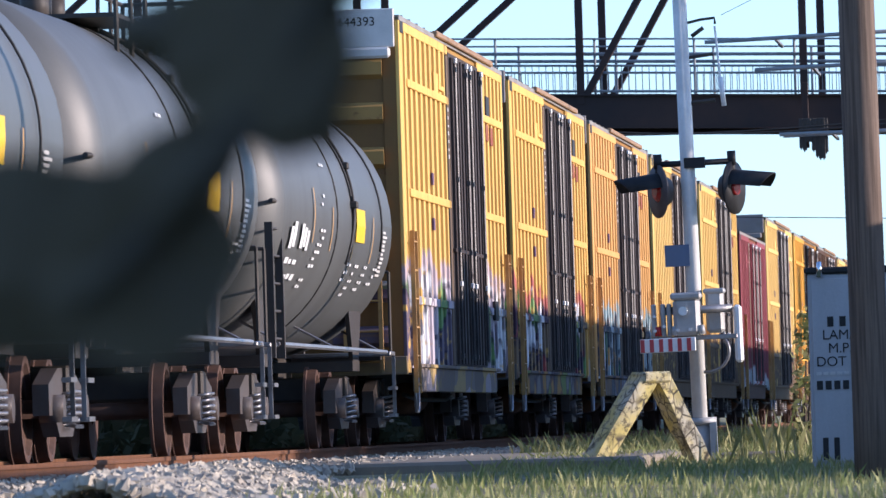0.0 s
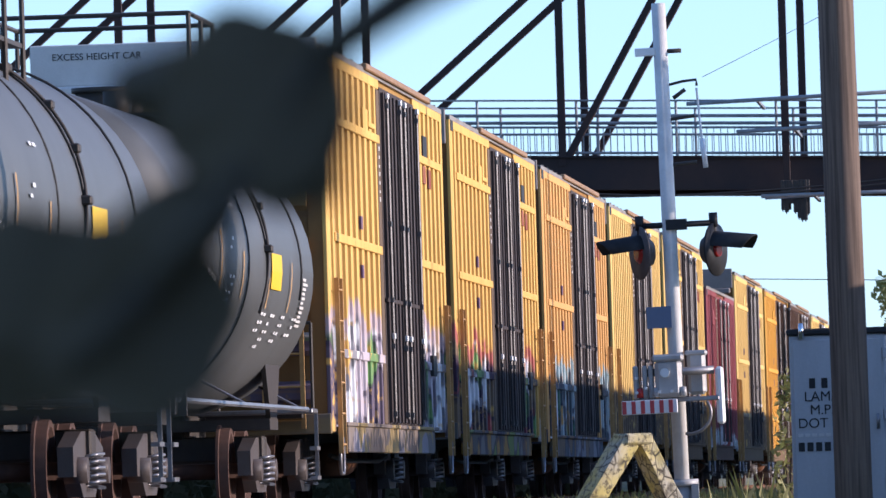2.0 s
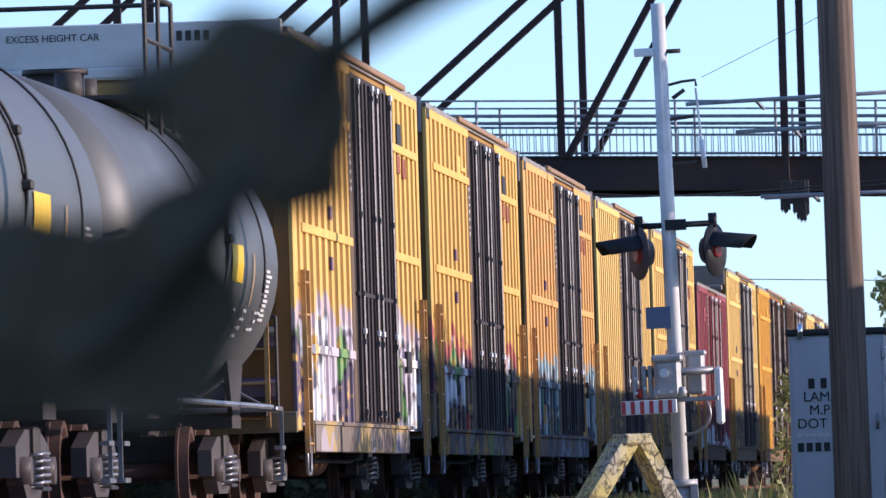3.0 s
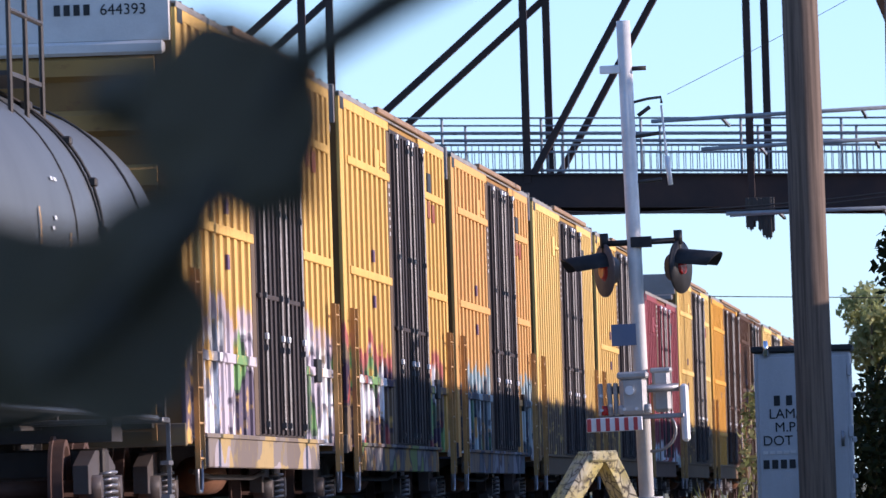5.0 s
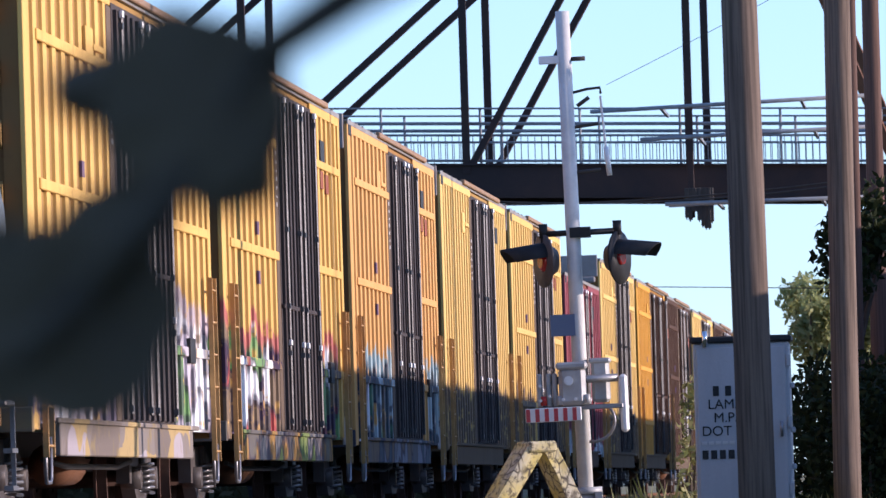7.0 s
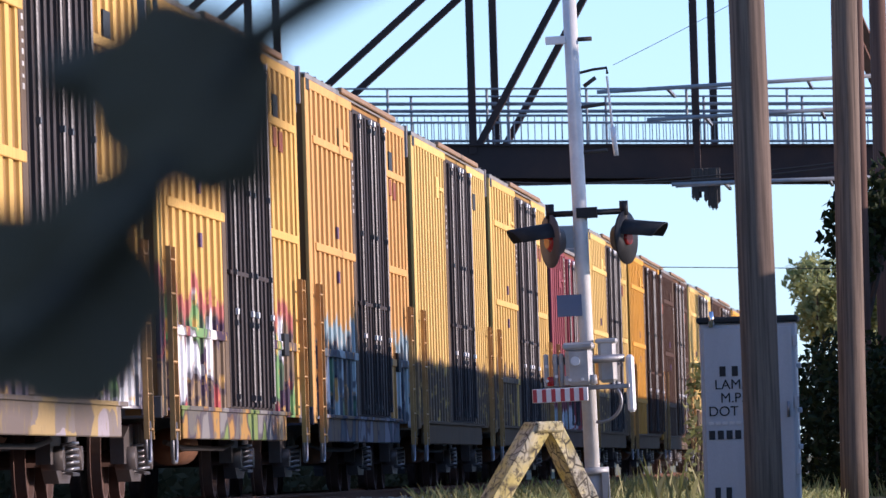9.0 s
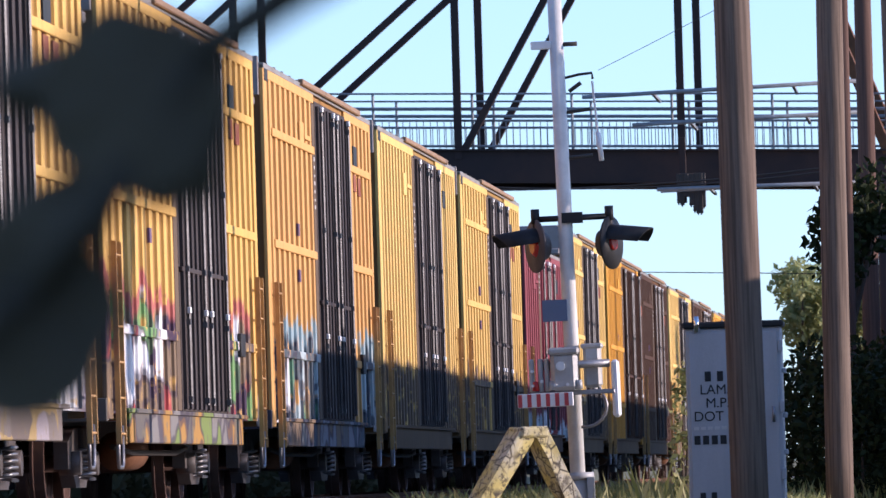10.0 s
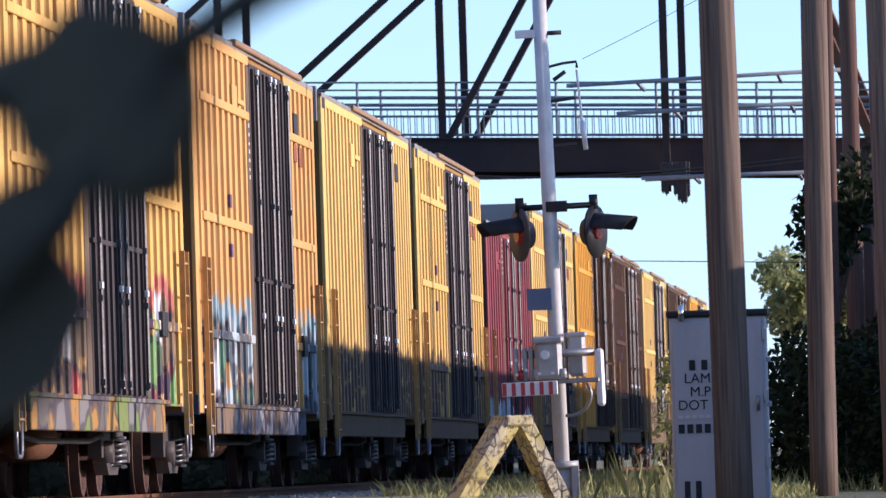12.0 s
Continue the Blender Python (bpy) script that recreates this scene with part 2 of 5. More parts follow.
def barrier_mat():
    """Sun-bleached yellow paint on timber, cracked and chipped down to dark wood."""
    m, nt, b = nodes_of("cracked_yellow_paint")
    fade = step(nt, noise_fac(nt, coords(nt), 3.0, 4.0), 0.4, 0.62)
    col = mix_col(nt, fade, rgba((0.62, 0.50, 0.17)), rgba((0.52, 0.48, 0.37)))
    vor = nt.nodes.new("ShaderNodeTexVoronoi")
    vor.feature = "DISTANCE_TO_EDGE"
    vor.inputs["Scale"].default_value = 9.0
    link(nt, coords(nt, (1, 1, 0.6)), vor.inputs["Vector"])
    crack = step(nt, vor.outputs["Distance"], 0.07, 0.02)
    chips = step(nt, noise_fac(nt, coords(nt), 13.0, 6.0, 0.75), 0.53, 0.58)
    bare = step(nt, noise_fac(nt, coords(nt, (1, 1, 0.5)), 4.5, 5.0, 0.7), 0.58, 0.66)
    worn = math_node(nt, "MAXIMUM", math_node(nt, "MULTIPLY", crack, step(nt, noise_fac(nt, coords(nt), 2.5, 2.0), 0.40, 0.5)), math_node(nt, "MAXIMUM", math_node(nt, "MULTIPLY", chips, 0.8), math_node(nt, "MULTIPLY", bare, 0.85)))
    col = mix_col(nt, worn, col, rgba((0.085, 0.07, 0.05)))
    link(nt, col, b.inputs["Base Color"])
    b.inputs["Roughness"].default_value = 0.85
    bump(nt, b, chips, 0.5, 0.01)
    return m


def ground_mat():
    m, nt, b = nodes_of("dry_grassy_soil")
    big = step(nt, noise_fac(nt, coords(nt), 0.35, 4.0), 0.38, 0.62)
    small = noise_fac(nt, coords(nt), 14.0, 5.0)
    col = mix_col(nt, big, rgba((0.13, 0.14, 0.055)), rgba((0.28, 0.24, 0.13)))
    col = mix_col(nt, math_node(nt, "MULTIPLY", small, 0.6), col, rgba((0.06, 0.055, 0.03)))
    link(nt, col, b.inputs["Base Color"])
    b.inputs["Roughness"].default_value = 0.95
    bump(nt, b, small, 0.8, 0.05)
    return m


M_GROUND = ground_mat()
M_BARR = barrier_mat()

# ---- mesh helpers ----
def box(bm, x0, x1, y0, y1, z0, z1):
    v = [bm.verts.new(c) for c in ((x0, y0, z0), (x1, y0, z0), (x1, y1, z0), (x0, y1, z0), (x0, y0, z1), (x1, y0, z1), (x1, y1, z1), (x0, y1, z1))]
    for f in ((3, 2, 1, 0), (4, 5, 6, 7), (0, 1, 5, 4), (1, 2, 6, 5), (2, 3, 7, 6), (3, 0, 4, 7)):
        bm.faces.new([v[i] for i in f])


def bevelled(bm, width):
    bmesh.ops.bevel(bm, geom=list(bm.edges), offset=width, segments=1, affect="EDGES")
    return bm


def boxm(x0, x1, y0, y1, z0, z1, bev=0.0):
    bm = bmesh.new()
    box(bm, x0, x1, y0, y1, z0, z1)
    return bevelled(bm, bev) if bev else bm


def tube(bm, a, b, r0, r1=None, n=8, caps=True):
    """A round bar from a to b."""
    a, b = Vector(a), Vector(b)
    r1 = r0 if r1 is None else r1
    d = (b - a).normalized()
    u = d.orthogonal().normalized()
    w = d.cross(u)
    rings = []
    for p, r in ((a, r0), (b, r1)):
        rings.append([bm.verts.new(p + (u * math.cos(i * math.tau / n) + w * math.sin(i * math.tau / n)) * r) for i in range(n)])
    for i in range(n):
        f = bm.faces.new((rings[0][i], rings[0][(i + 1) % n], rings[1][(i + 1) % n], rings[1][i]))
        f.smooth = n > 6
    if caps:
        bm.faces.new(rings[0][::-1]), bm.faces.new(rings[1])
    return bm


def tubem(a, b, r0, r1=None, n=8):
    return tube(bmesh.new(), a, b, r0, r1, n)


def sweep(bm, pts, r, n=6):
    """One bent bar along a row of points."""
    pts = [Vector(p) for p in pts]
    rings, u = [], None
    for i, p in enumerate(pts):
        d = (pts[min(i + 1, len(pts) - 1)] - pts[max(i - 1, 0)]).normalized()
        u = d.orthogonal().normalized() if u is None else (u - d * u.dot(d)).normalized()
        w = d.cross(u)
        rings.append([bm.verts.new(p + (u * math.cos(k * math.tau / n) + w * math.sin(k * math.tau / n)) * r) for k in range(n)])
    for a, b in zip(rings, rings[1:]):
        for k in range(n):
            bm.faces.new((a[k], a[(k + 1) % n], b[(k + 1) % n], b[k])).smooth = True
    bm.faces.new(rings[0][::-1]), bm.faces.new(rings[-1])
    return bm


def lathe(bm, profile, axis_at, n=32, smooth=True):
    """Turn (along, radius) pairs round an axis parallel to Y through axis_at."""
    rings = []
    for y, r in profile:
        rings.append([bm.verts.new((axis_at[0] + math.cos(i * math.tau / n) * r, axis_at[1] + y, axis_at[2] + math.sin(i * math.tau / n) * r)) for i in range(n)])
    for a, b in zip(rings, rings[1:]):
        for i in range(n):
            bm.faces.new((a[i], b[i], b[(i + 1) % n], a[(i + 1) % n])).smooth = smooth
    bm.faces.new(rings[0]), bm.faces.new(rings[-1][::-1])
    return bm


def mesh_of(name, bm, material):
    bmesh.ops.recalc_face_normals(bm, faces=bm.faces)
    me = bpy.data.meshes.new(name)
    bm.to_mesh(me)
    bm.free()
    me.materials.append(material)
    return me


def part(name, bm, material, parent, label=""):
    ob = new(name, mesh_of(name, bm, material) if isinstance(bm, bmesh.types.BMesh) else bm)
    ob.parent = parent
    if label:
        tagged(ob, label)
    return ob


def thing(name, label, category, at=None, group="", kind=""):
    ob = new(name)
    if at:
        ob.matrix_basis = at
    return tagged(ob, label, category, group, kind)


def solid(name, bm, material, label, category, at=None, group="", kind=""):
    ob = new(name, mesh_of(name, bm, material))
    if at:
        ob.matrix_basis = at
    return tagged(ob, label, category, group, kind)


def soup(name, verts, faces, material):
    me = bpy.data.meshes.new(name)
    me.from_pydata([tuple(v) for v in verts], [], [tuple(f) for f in faces])
    me.materials.append(material)
    me.update()
    return me


def letters(name, body, size, material, parent, m, label=""):
    """A line of stencilled writing as a mesh."""
    cu = bpy.data.curves.new(name, "FONT")
    cu.body, cu.size, cu.extrude = body, size, 0.002
    tmp = bpy.data.objects.new(name, cu)
    scene.collection.objects.link(tmp)
    me = bpy.data.meshes.new_from_object(tmp.evaluated_get(bpy.context.evaluated_depsgraph_get()))
    bpy.data.objects.remove(tmp)
    me.materials.clear()
    me.materials.append(material)
    ob = new(name, me)
    ob.parent = parent
    ob.matrix_basis = m
    if label:
        tagged(ob, label)
    return ob


# ---- ground and track ----
SIDE = -8.2455          # the near flank of the train
TRACK = SIDE - 1.6      # the track's middle


def ground_height(x, y):
    """The ground lies a little under the rail, falls towards the eye and to the side of the track."""
    fall = -0.012 * max(0.0, 58.0 - y) - 0.10 * min(1.0, max(0.0, (x + 6.0) / 4.0)) * min(1.0, max(0.0, (95 - y) / 20))
    return -0.20 + max(fall, -1.5) + 0.05 * noise.noise((x * 0.5, y * 0.12, 0.0))


def build_ground():
    xs = sorted(set([-1500, -400, -150, -60, -30, -20] + [x * 0.5 for x in range(-26, 13)] + [10, 20, 40, 90, 300, 1500]))
    ys = sorted(set([-200, -60, -20, -5] + [y * 2.0 for y in range(0, 70)] + [150, 170, 200, 250, 320, 450, 700, 1200, 3000]))
    verts = [(x, y, ground_height(x, y) if -16 < x < 8 else (0.95 if -200 < x < -16 else -0.3)) for y in ys for x in xs]
    n = len(xs)
    faces = [(j * n + i, j * n + i + 1, (j + 1) * n + i + 1, (j + 1) * n + i) for j in range(len(ys) - 1) for i in range(n - 1)]
    g = new("ground", soup("ground", verts, faces, M_GROUND))
    return tagged(g, "dry weedy soil and rough grass beside the track", "ground", kind="structure")


build_ground()


def build_track():
    bm = bmesh.new()
    sec = [(-2.6, -0.34), (-1.6, -0.19), (1.6, -0.19), (2.4, -0.34)]
    rows = [[bm.verts.new((TRACK + x, y, z + 0.03)) for x, z in sec] for y in range(-40, 421, 20)]
    for a, b in zip(rows, rows[1:]):
        for i in range(3):
            bm.faces.new((a[i], a[i + 1], b[i + 1], b[i]))
    solid("ballast_bed", bm, M_BALLAST, "grey crushed stone ballast bed under the rails", "ballast", kind="structure")
    for s in (-0.7535, 0.7535):
        bm = bmesh.new()
        for x0, x1, z0, z1 in ((-0.07, 0.07, -0.17, -0.155), (-0.012, 0.012, -0.155, -0.04), (-0.036, 0.036, -0.04, 0.0)):
            box(bm, TRACK + s + x0, TRACK + s + x1, -40, 420, z0, z1)
        solid("rail", bm, M_RUST, "rust-brown steel rail with a worn head", "rail", group="running rails", kind="structure")
    me = mesh_of("tie", boxm(-1.3, 1.3, -0.11, 0.11, -0.1, 0.0, 0.01), M_TIE)
    bed = thing("track_ties", "dark creosoted wooden ties under the rails", "railway tie", kind="structure")
    for i in range(110):
        t = part("tie", me, M_TIE, bed)
        t.matrix_basis = pose(TRACK, 55 + i * 0.52, -0.145)


build_track()

# ---- railway cars ----
def build_truck(car, y, wheels):
    """A two-axle truck at y in the car's space: two side frames with spring nests, a bolster and two wheelsets."""
    for sx_ in (-0.62, -2.58):
        frame_part = bmesh.new()
        prof = [(-1.25, 0.40), (-1.25, 0.66), (-0.55, 0.80), (0.55, 0.80), (1.25, 0.66), (1.25, 0.40), (0.85, 0.40), (0.5, 0.22), (-0.5, 0.22), (-0.85, 0.40)]
        a = [frame_part.verts.new((sx_ - 0.07, y + p, z)) for p, z in prof]
        b = [frame_part.verts.new((sx_ + 0.07, y + p, z)) for p, z in prof]
        frame_part.faces.new(a), frame_part.faces.new(b[::-1])
        for i in range(len(prof)):
            frame_part.faces.new((a[i], a[i - 1], b[i - 1], b[i]))
        sf = part("side_frame", frame_part, M_TRUCK, car)
        for dy in (-0.2, 0.0, 0.2):
            bm = bmesh.new()
            turns, r = 5, 0.075
            pts = [Vector((sx_ + 0.11 + r * math.cos(k * math.tau / 8), y + dy + r * math.sin(k * math.tau / 8), 0.30 + 0.30 * k / (8 * turns))) for k in range(8 * turns + 1)]
            sweep(bm, pts, 0.017, 5)
            part("spring", bm, M_STEEL, sf)
        for dy in (-0.89, 0.89):
            bm = bmesh.new()
            tube(bm, (sx_ - 0.05, y + dy, 0.457), (sx_ + 0.16, y + dy, 0.457), 0.12, n=12)
            part("axle_box", bm, M_TRUCK, sf)
    part("bolster", boxm(-2.7, -0.5, y - 0.2, y + 0.2, 0.55, 0.82, 0.02), M_BLACK, car)
    for dy in (-0.89, 0.89):
        bm = bmesh.new()
        tube(bm, (-1.05, 0, 0), (1.05, 0, 0), 0.08, n=10)
        for s in (-1, 1):
            prof = [(0.69, 0.12), (0.70, 0.40), (0.685, 0.485), (0.715, 0.485), (0.72, 0.457), (0.82, 0.450), (0.82, 0.39), (0.78, 0.36), (0.77, 0.14)]
            rings = [[bm.verts.new((s * x, r * math.cos(i * math.tau / 28), r * math.sin(i * math.tau / 28))) for i in range(28)] for x, r in prof]
            for p, q in zip(rings, rings[1:]):
                for i in range(28):
                    bm.faces.new((p[i], p[(i + 1) % 28], q[(i + 1) % 28], q[i]))
        ws = part("wheelset", bm, M_WHEEL, car, "rust-brown steel wheels on an axle")
        ws.matrix_basis = pose(-1.6, y + dy, 0.457)
        wheels.append((ws, (-1.6, y + dy, 0.457)))


def build_coupler(car, y0, y1):
    bm = bmesh.new()
    box(bm, -1.72, -1.48, y0, y1, 0.76, 0.98)
    box(bm, -1.80, -1.40, min(y0, y1) if y0 < 0 or y1 < 0.2 else max(y0, y1) - 0.25, (min(y0, y1) if y0 < 0 or y1 < 0.2 else max(y0, y1) - 0.25) + 0.25, 0.72, 1.02)
    part("coupler", bevelled(bm, 0.02), M_BLACK, car)


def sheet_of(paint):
    """The same paint on the recessed sheets, darkened to deepen rib gaps, with more rust."""
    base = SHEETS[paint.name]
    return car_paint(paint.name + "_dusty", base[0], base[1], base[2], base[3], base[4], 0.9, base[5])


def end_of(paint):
    """The end sheets: rust brown, darkened so that the paint carries the end's shade."""
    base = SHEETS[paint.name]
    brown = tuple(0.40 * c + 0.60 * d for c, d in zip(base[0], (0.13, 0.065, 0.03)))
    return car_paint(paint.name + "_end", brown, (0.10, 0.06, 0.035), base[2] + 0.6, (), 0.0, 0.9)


SILLS = {}


def sill_of(paint):
    """The deep side sill: dusty brown, or sprayed over in its own colours."""
    base = SHEETS[paint.name]
    dull = tuple(0.18 * c + 0.82 * d for c, d in zip(base[0], (0.115, 0.082, 0.058)))
    return car_paint(paint.name + "_sill", SILLS[paint.name][0] if paint.name in SILLS else dull, (0.07, 0.06, 0.055), base[2] + 0.2, SILLS.get(paint.name, ((), ()))[1], 3.0, 0.9)


def build_boxcar(y, paint, label, length=19.1, top=5.10, left=8.2, door=5.7, posts_left=9, posts_right=6, door_mat=None, end_header=True, bars=True, eave=True, near=True):
    """An outside-braced boxcar. Its origin is the near end of its flank at rail height; it reaches to -X and +Y."""
    car = thing("boxcar", label, "freight car", pose(SIDE, y, 0), "cars of the train")
    wheels = []
    W, deep = 3.2, 0.03
    door_mat = door_mat or M_DOOR
    sheet, sill, end_shade = sheet_of(paint), sill_of(paint), end_of(paint)
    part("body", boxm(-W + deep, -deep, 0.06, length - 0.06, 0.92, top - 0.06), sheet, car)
    # roof: a shallow ridge with raised seams
    bm = bmesh.new()
    for yy in (0.0, length):
        for x, z in ((-W - 0.01, top - 0.06), (-W - 0.01, top), (-W / 2, top + 0.05), (0.01, top), (0.01, top - 0.06)):
            bm.verts.new((x, yy, z))
    bm.verts.ensure_lookup_table()
    vs = bm.verts[:]
    bm.faces.new(vs[:5]), bm.faces.new(vs[5:][::-1])
    for i in range(5):
        bm.faces.new((vs[i], vs[(i + 1) % 5], vs[5 + (i + 1) % 5], vs[5 + i]))
    k = 0.6
    while k < length - 0.3:
        a = [bm.verts.new((x, k + o, z + h)) for o, h in ((-0.04, 0.0), (0.04, 0.0), (0.04, 0.018), (-0.04, 0.018)) for x, z in ((0.012, top), (-W / 2, top + 0.05))]
        for q in ((0, 1, 3, 2), (2, 3, 5, 4), (4, 5, 7, 6), (6, 7, 1, 0), (0, 2, 4, 6)):
            bm.faces.new([a[i] for i in q])
        k += 1.24
    part("roof", bm, M_ROOF, car, "weathered galvanised roof with raised seams")
    if eave:
        part("eave_rail", boxm(-0.02, 0.055, left - 2.3, left + door + 2.6, top - 0.03, top + 0.045, 0.012), M_EAVE, car, "rust-stained door track under the eave")
    # the flank: corner posts, ribs, rails
    for y0, y1 in ((0.0, 0.5), (length - 0.3, length)):
        part("corner_post", boxm(-0.045, 0.004, y0, y1, 0.86, top - 0.015, 0.008), paint, car)
        part("end_post", boxm(-0.2, -0.047, y0 + 0.01, y1 - 0.01, 0.86, top - 0.08), end_shade, car, "rust-browned end post")
    def ribs(y0, y1, count):
        for i in range(count):
            c = y0 + (i + 0.5) * (y1 - y0) / count
            bm = bmesh.new()
            w1 = 0.20 * (y1 - y0) / count
            w0 = w1 + 0.006
            sec = ((-deep, c - w0), (0.0, c - w1), (0.0, c + w1), (-deep, c + w0))
            lo = [bm.verts.new((x, yy, 0.95)) for x, yy in sec]
            hi = [bm.verts.new((x, yy, top - 0.16)) for x, yy in sec]
            for j in range(3):
                bm.faces.new((lo[j], lo[j + 1], hi[j + 1], hi[j]))
            bm.faces.new(lo), bm.faces.new(hi[::-1])
            part("side_post", bm, paint, car)
    ribs(0.62, left - 0.1, posts_left)
    ribs(left + door + 0.1, length - 0.4, posts_right)
    for y0, y1 in ((0.5, left), (left + door, length - 0.3)):
        part("top_chord", boxm(-deep, 0.006, y0, y1, top - 0.17, top - 0.015, 0.006), paint, car)
        if bars:
            for z in (1.74, 3.02, 4.33):
                o = 0.55 if y0 < 1 else 0.1
                part("cross_rail", boxm(-0.02, 0.02, y0 + o, y1 - 0.2, z - 0.05, z + 0.05, 0.008), paint, car)
    part("side_sill", boxm(-0.12, 0.004, 2.3, length - 2.9, 0.64, 0.95, 0.01), sill, car)
    part("end_sill", boxm(-W, -0.004, -0.03, 0.12, 0.84, 1.06, 0.01), sill, car)
    # black squares at the top corner and a brown jamb with small stencils before the doors
    part("corner_plate", boxm(-0.02, 0.012, 0.12, 0.62, top - 0.20, top - 0.06, 0.004), M_INK, car, "small black corner plate")
    jamb = part("door_jamb", boxm(-deep, 0.010, left - 0.45, left + 0.0, 0.98, top - 0.18, 0.006), M_JAMB, car, "dull brown door jamb")
    for j in range(7):
        part("stencil_bar", boxm(0.010, 0.014, left - 0.30, left - 0.16, 3.6 + 0.10 * j, 3.6 + 0.10 * j + (0.05, 0.03, 0.04)[j % 3]), M_GREYEND, jamb)
    # sliding doors with bars and lock rods
    for i in range(2):
        y0, y1 = left + 0.02 + i * door / 2, left + (i + 1) * door / 2 - 0.02
        bm = bmesh.new()
        box(bm, -0.05, 0.012, y0, y1, 0.98, top - 0.14)
        dr = part("door", bm, door_mat, car, "dark ribbed plug door, shut")
        for j in range(5):
            c = y0 + (j + 0.5) * (y1 - y0) / 5
            part("door_rib", boxm(0.012, 0.05, c - 0.12, c + 0.12, 1.0, top - 0.2), door_mat, dr)
        for c in (y0 + 0.35, y1 - 0.35):
            bm = bmesh.new()
            tube(bm, (0.075, c, 1.05), (0.075, c, top - 0.2), 0.022, n=6)
            for z in (1.1, 1.9, 2.45, 3.35, top - 0.35):
                box(bm, 0.045, 0.095, c - 0.05, c + 0.05, z - 0.03, z + 0.03)
            part("lock_rod", bm, M_LOCK, dr, "dark steel lock rod with brackets")
            for z in (top - 0.24, 2.02):
                part("roller", boxm(0.06, 0.105, c - 0.06, c + 0.04, z - 0.035, z + 0.035, 0.008), M_GALV, dr, "bright galvanised roller bracket")
        part("door_rail", boxm(0.012, 0.054, y0, y1, 2.42, 2.47, 0.006), door_mat, dr)
    part("sill_lip", boxm(-0.02, 0.03, 1.9, length - 2.4, 0.93, 0.975, 0.006), sill, car)
    # old patches and tags on the upper panels
    if bars and eave:
        part("paint_patch", boxm(-0.02, 0.008, left + door + 1.5, left + door + 2.0, top - 1.06, top - 0.84), M_PATCHRED, car, "faded red paint patch")
        part("paint_patch", boxm(-0.02, 0.008, left + door + 2.4, left + door + 2.9, top - 1.10, top - 0.86), M_PATCHRED, car, "faded red paint patch")
        for z in (2.72, 3.28):
            part("paint_patch", boxm(-0.02, 0.004, left - 3.2, left - 2.95, z - 0.08, z + 0.07), M_PATCHVIOLET, car, "small violet tag")
        part("card_board", boxm(0.0, 0.045, left + door + 1.9, left + door + 2.5, 1.62, 1.88, 0.006), M_INK, car, "dark routing card board")
    # stencils: small dark plates
    bm = bmesh.new()
    box(bm, -0.02, 0.012, left + door + 1.55, left + door + 2.25, top - 0.72, top - 0.46)
    part("data_plate", bm, M_INK, car, "black stencilled data panel")
    lift_ = top - 5.10
    badge = part("badge", boxm(-0.02, 0.016, left - 2.6, left - 1.9, 4.30 + lift_, 4.62 + lift_, 0.006), paint, car, "raised paint badge of plain bars")
    part("badge_bar", boxm(0.0, 0.03, left - 1.95, left - 1.0, 4.42 + lift_, 4.48 + lift_, 0.006), paint, badge)
    # side ladder at the near corner
    for yb in (0.38, length - 0.95):
        bm = bmesh.new()
        for yy in (yb, yb + 0.52):
            box(bm, 0.04, 0.09, yy - 0.025, yy + 0.025, 0.62, 2.55)
        for i in range(6):
            tube(bm, (0.075, yb, 0.72 + i * 0.34), (0.075, yb + 0.52, 0.72 + i * 0.34), 0.014, n=5)
        part("ladder", bm, M_RUNG, car, "yellow-brown steel side ladder")
        bm = bmesh.new()
        sweep(bm, [(0.05, yb + 0.02, 0.80), (0.05, yb + 0.04, 0.46), (0.05, yb + 0.10, 0.40), (0.05, yb + 0.42, 0.40), (0.05, yb + 0.48, 0.46), (0.05, yb + 0.50, 0.80)], 0.02, 6)
        part("stirrup", bm, M_STEEL, car, "worn steel stirrup step")
    # the near end: corrugated sheet, header sheet, ladder, hand brake wheel
    if near:
        part("end_sheet", boxm(-W + 0.03, -0.2, 0.03, 0.056, 0.95, top - 0.08), end_shade, car, "rust-browned end sheet")
        z = 1.15
        while z < top - 0.75:
            bm = bmesh.new()
            sec = ((0.06, z), (-0.06, z + 0.07), (-0.06, z + 0.22), (0.06, z + 0.29))
            a = [bm.verts.new((-W + 0.16, yy, zz)) for yy, zz in sec]
            b = [bm.verts.new((-0.21, yy, zz)) for yy, zz in sec]
            for i in range(3):
                bm.faces.new((a[i], a[i + 1], b[i + 1], b[i]))
            bm.faces.new(a), bm.faces.new(b[::-1])
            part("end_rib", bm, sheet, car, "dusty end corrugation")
            z += 0.53
        if end_header:
            head = M_GREYEND if y < 115 else M_DULLEND
            part("end_header", boxm(-W, -0.05, -0.03, 0.05, top - 0.38, top + 0.08, 0.012), head, car, "pale grey end header sheet")
            part("end_header_lip", boxm(-W + 0.1, -0.10, -0.085, -0.02, top - 0.51, top - 0.375, 0.03), head, car)
        bm = bmesh.new()
        for xx in (-0.30, -0.72):
            box(bm, xx - 0.025, xx + 0.025, -0.14, -0.09, 0.9, 2.6)
        for i in range(5):
            tube(bm, (-0.72, -0.12, 1.0 + i * 0.36), (-0.30, -0.12, 1.0 + i * 0.36), 0.014, n=5)
        part("end_ladder", bm, M_RUNG, car)
        bm = bmesh.new()
        box(bm, -2.9, -0.3, -0.35, -0.06, 1.02, 1.07)
        part("crossover_platform", bm, M_BLACK, car)
    build_coupler(car, -0.42, 0.1)
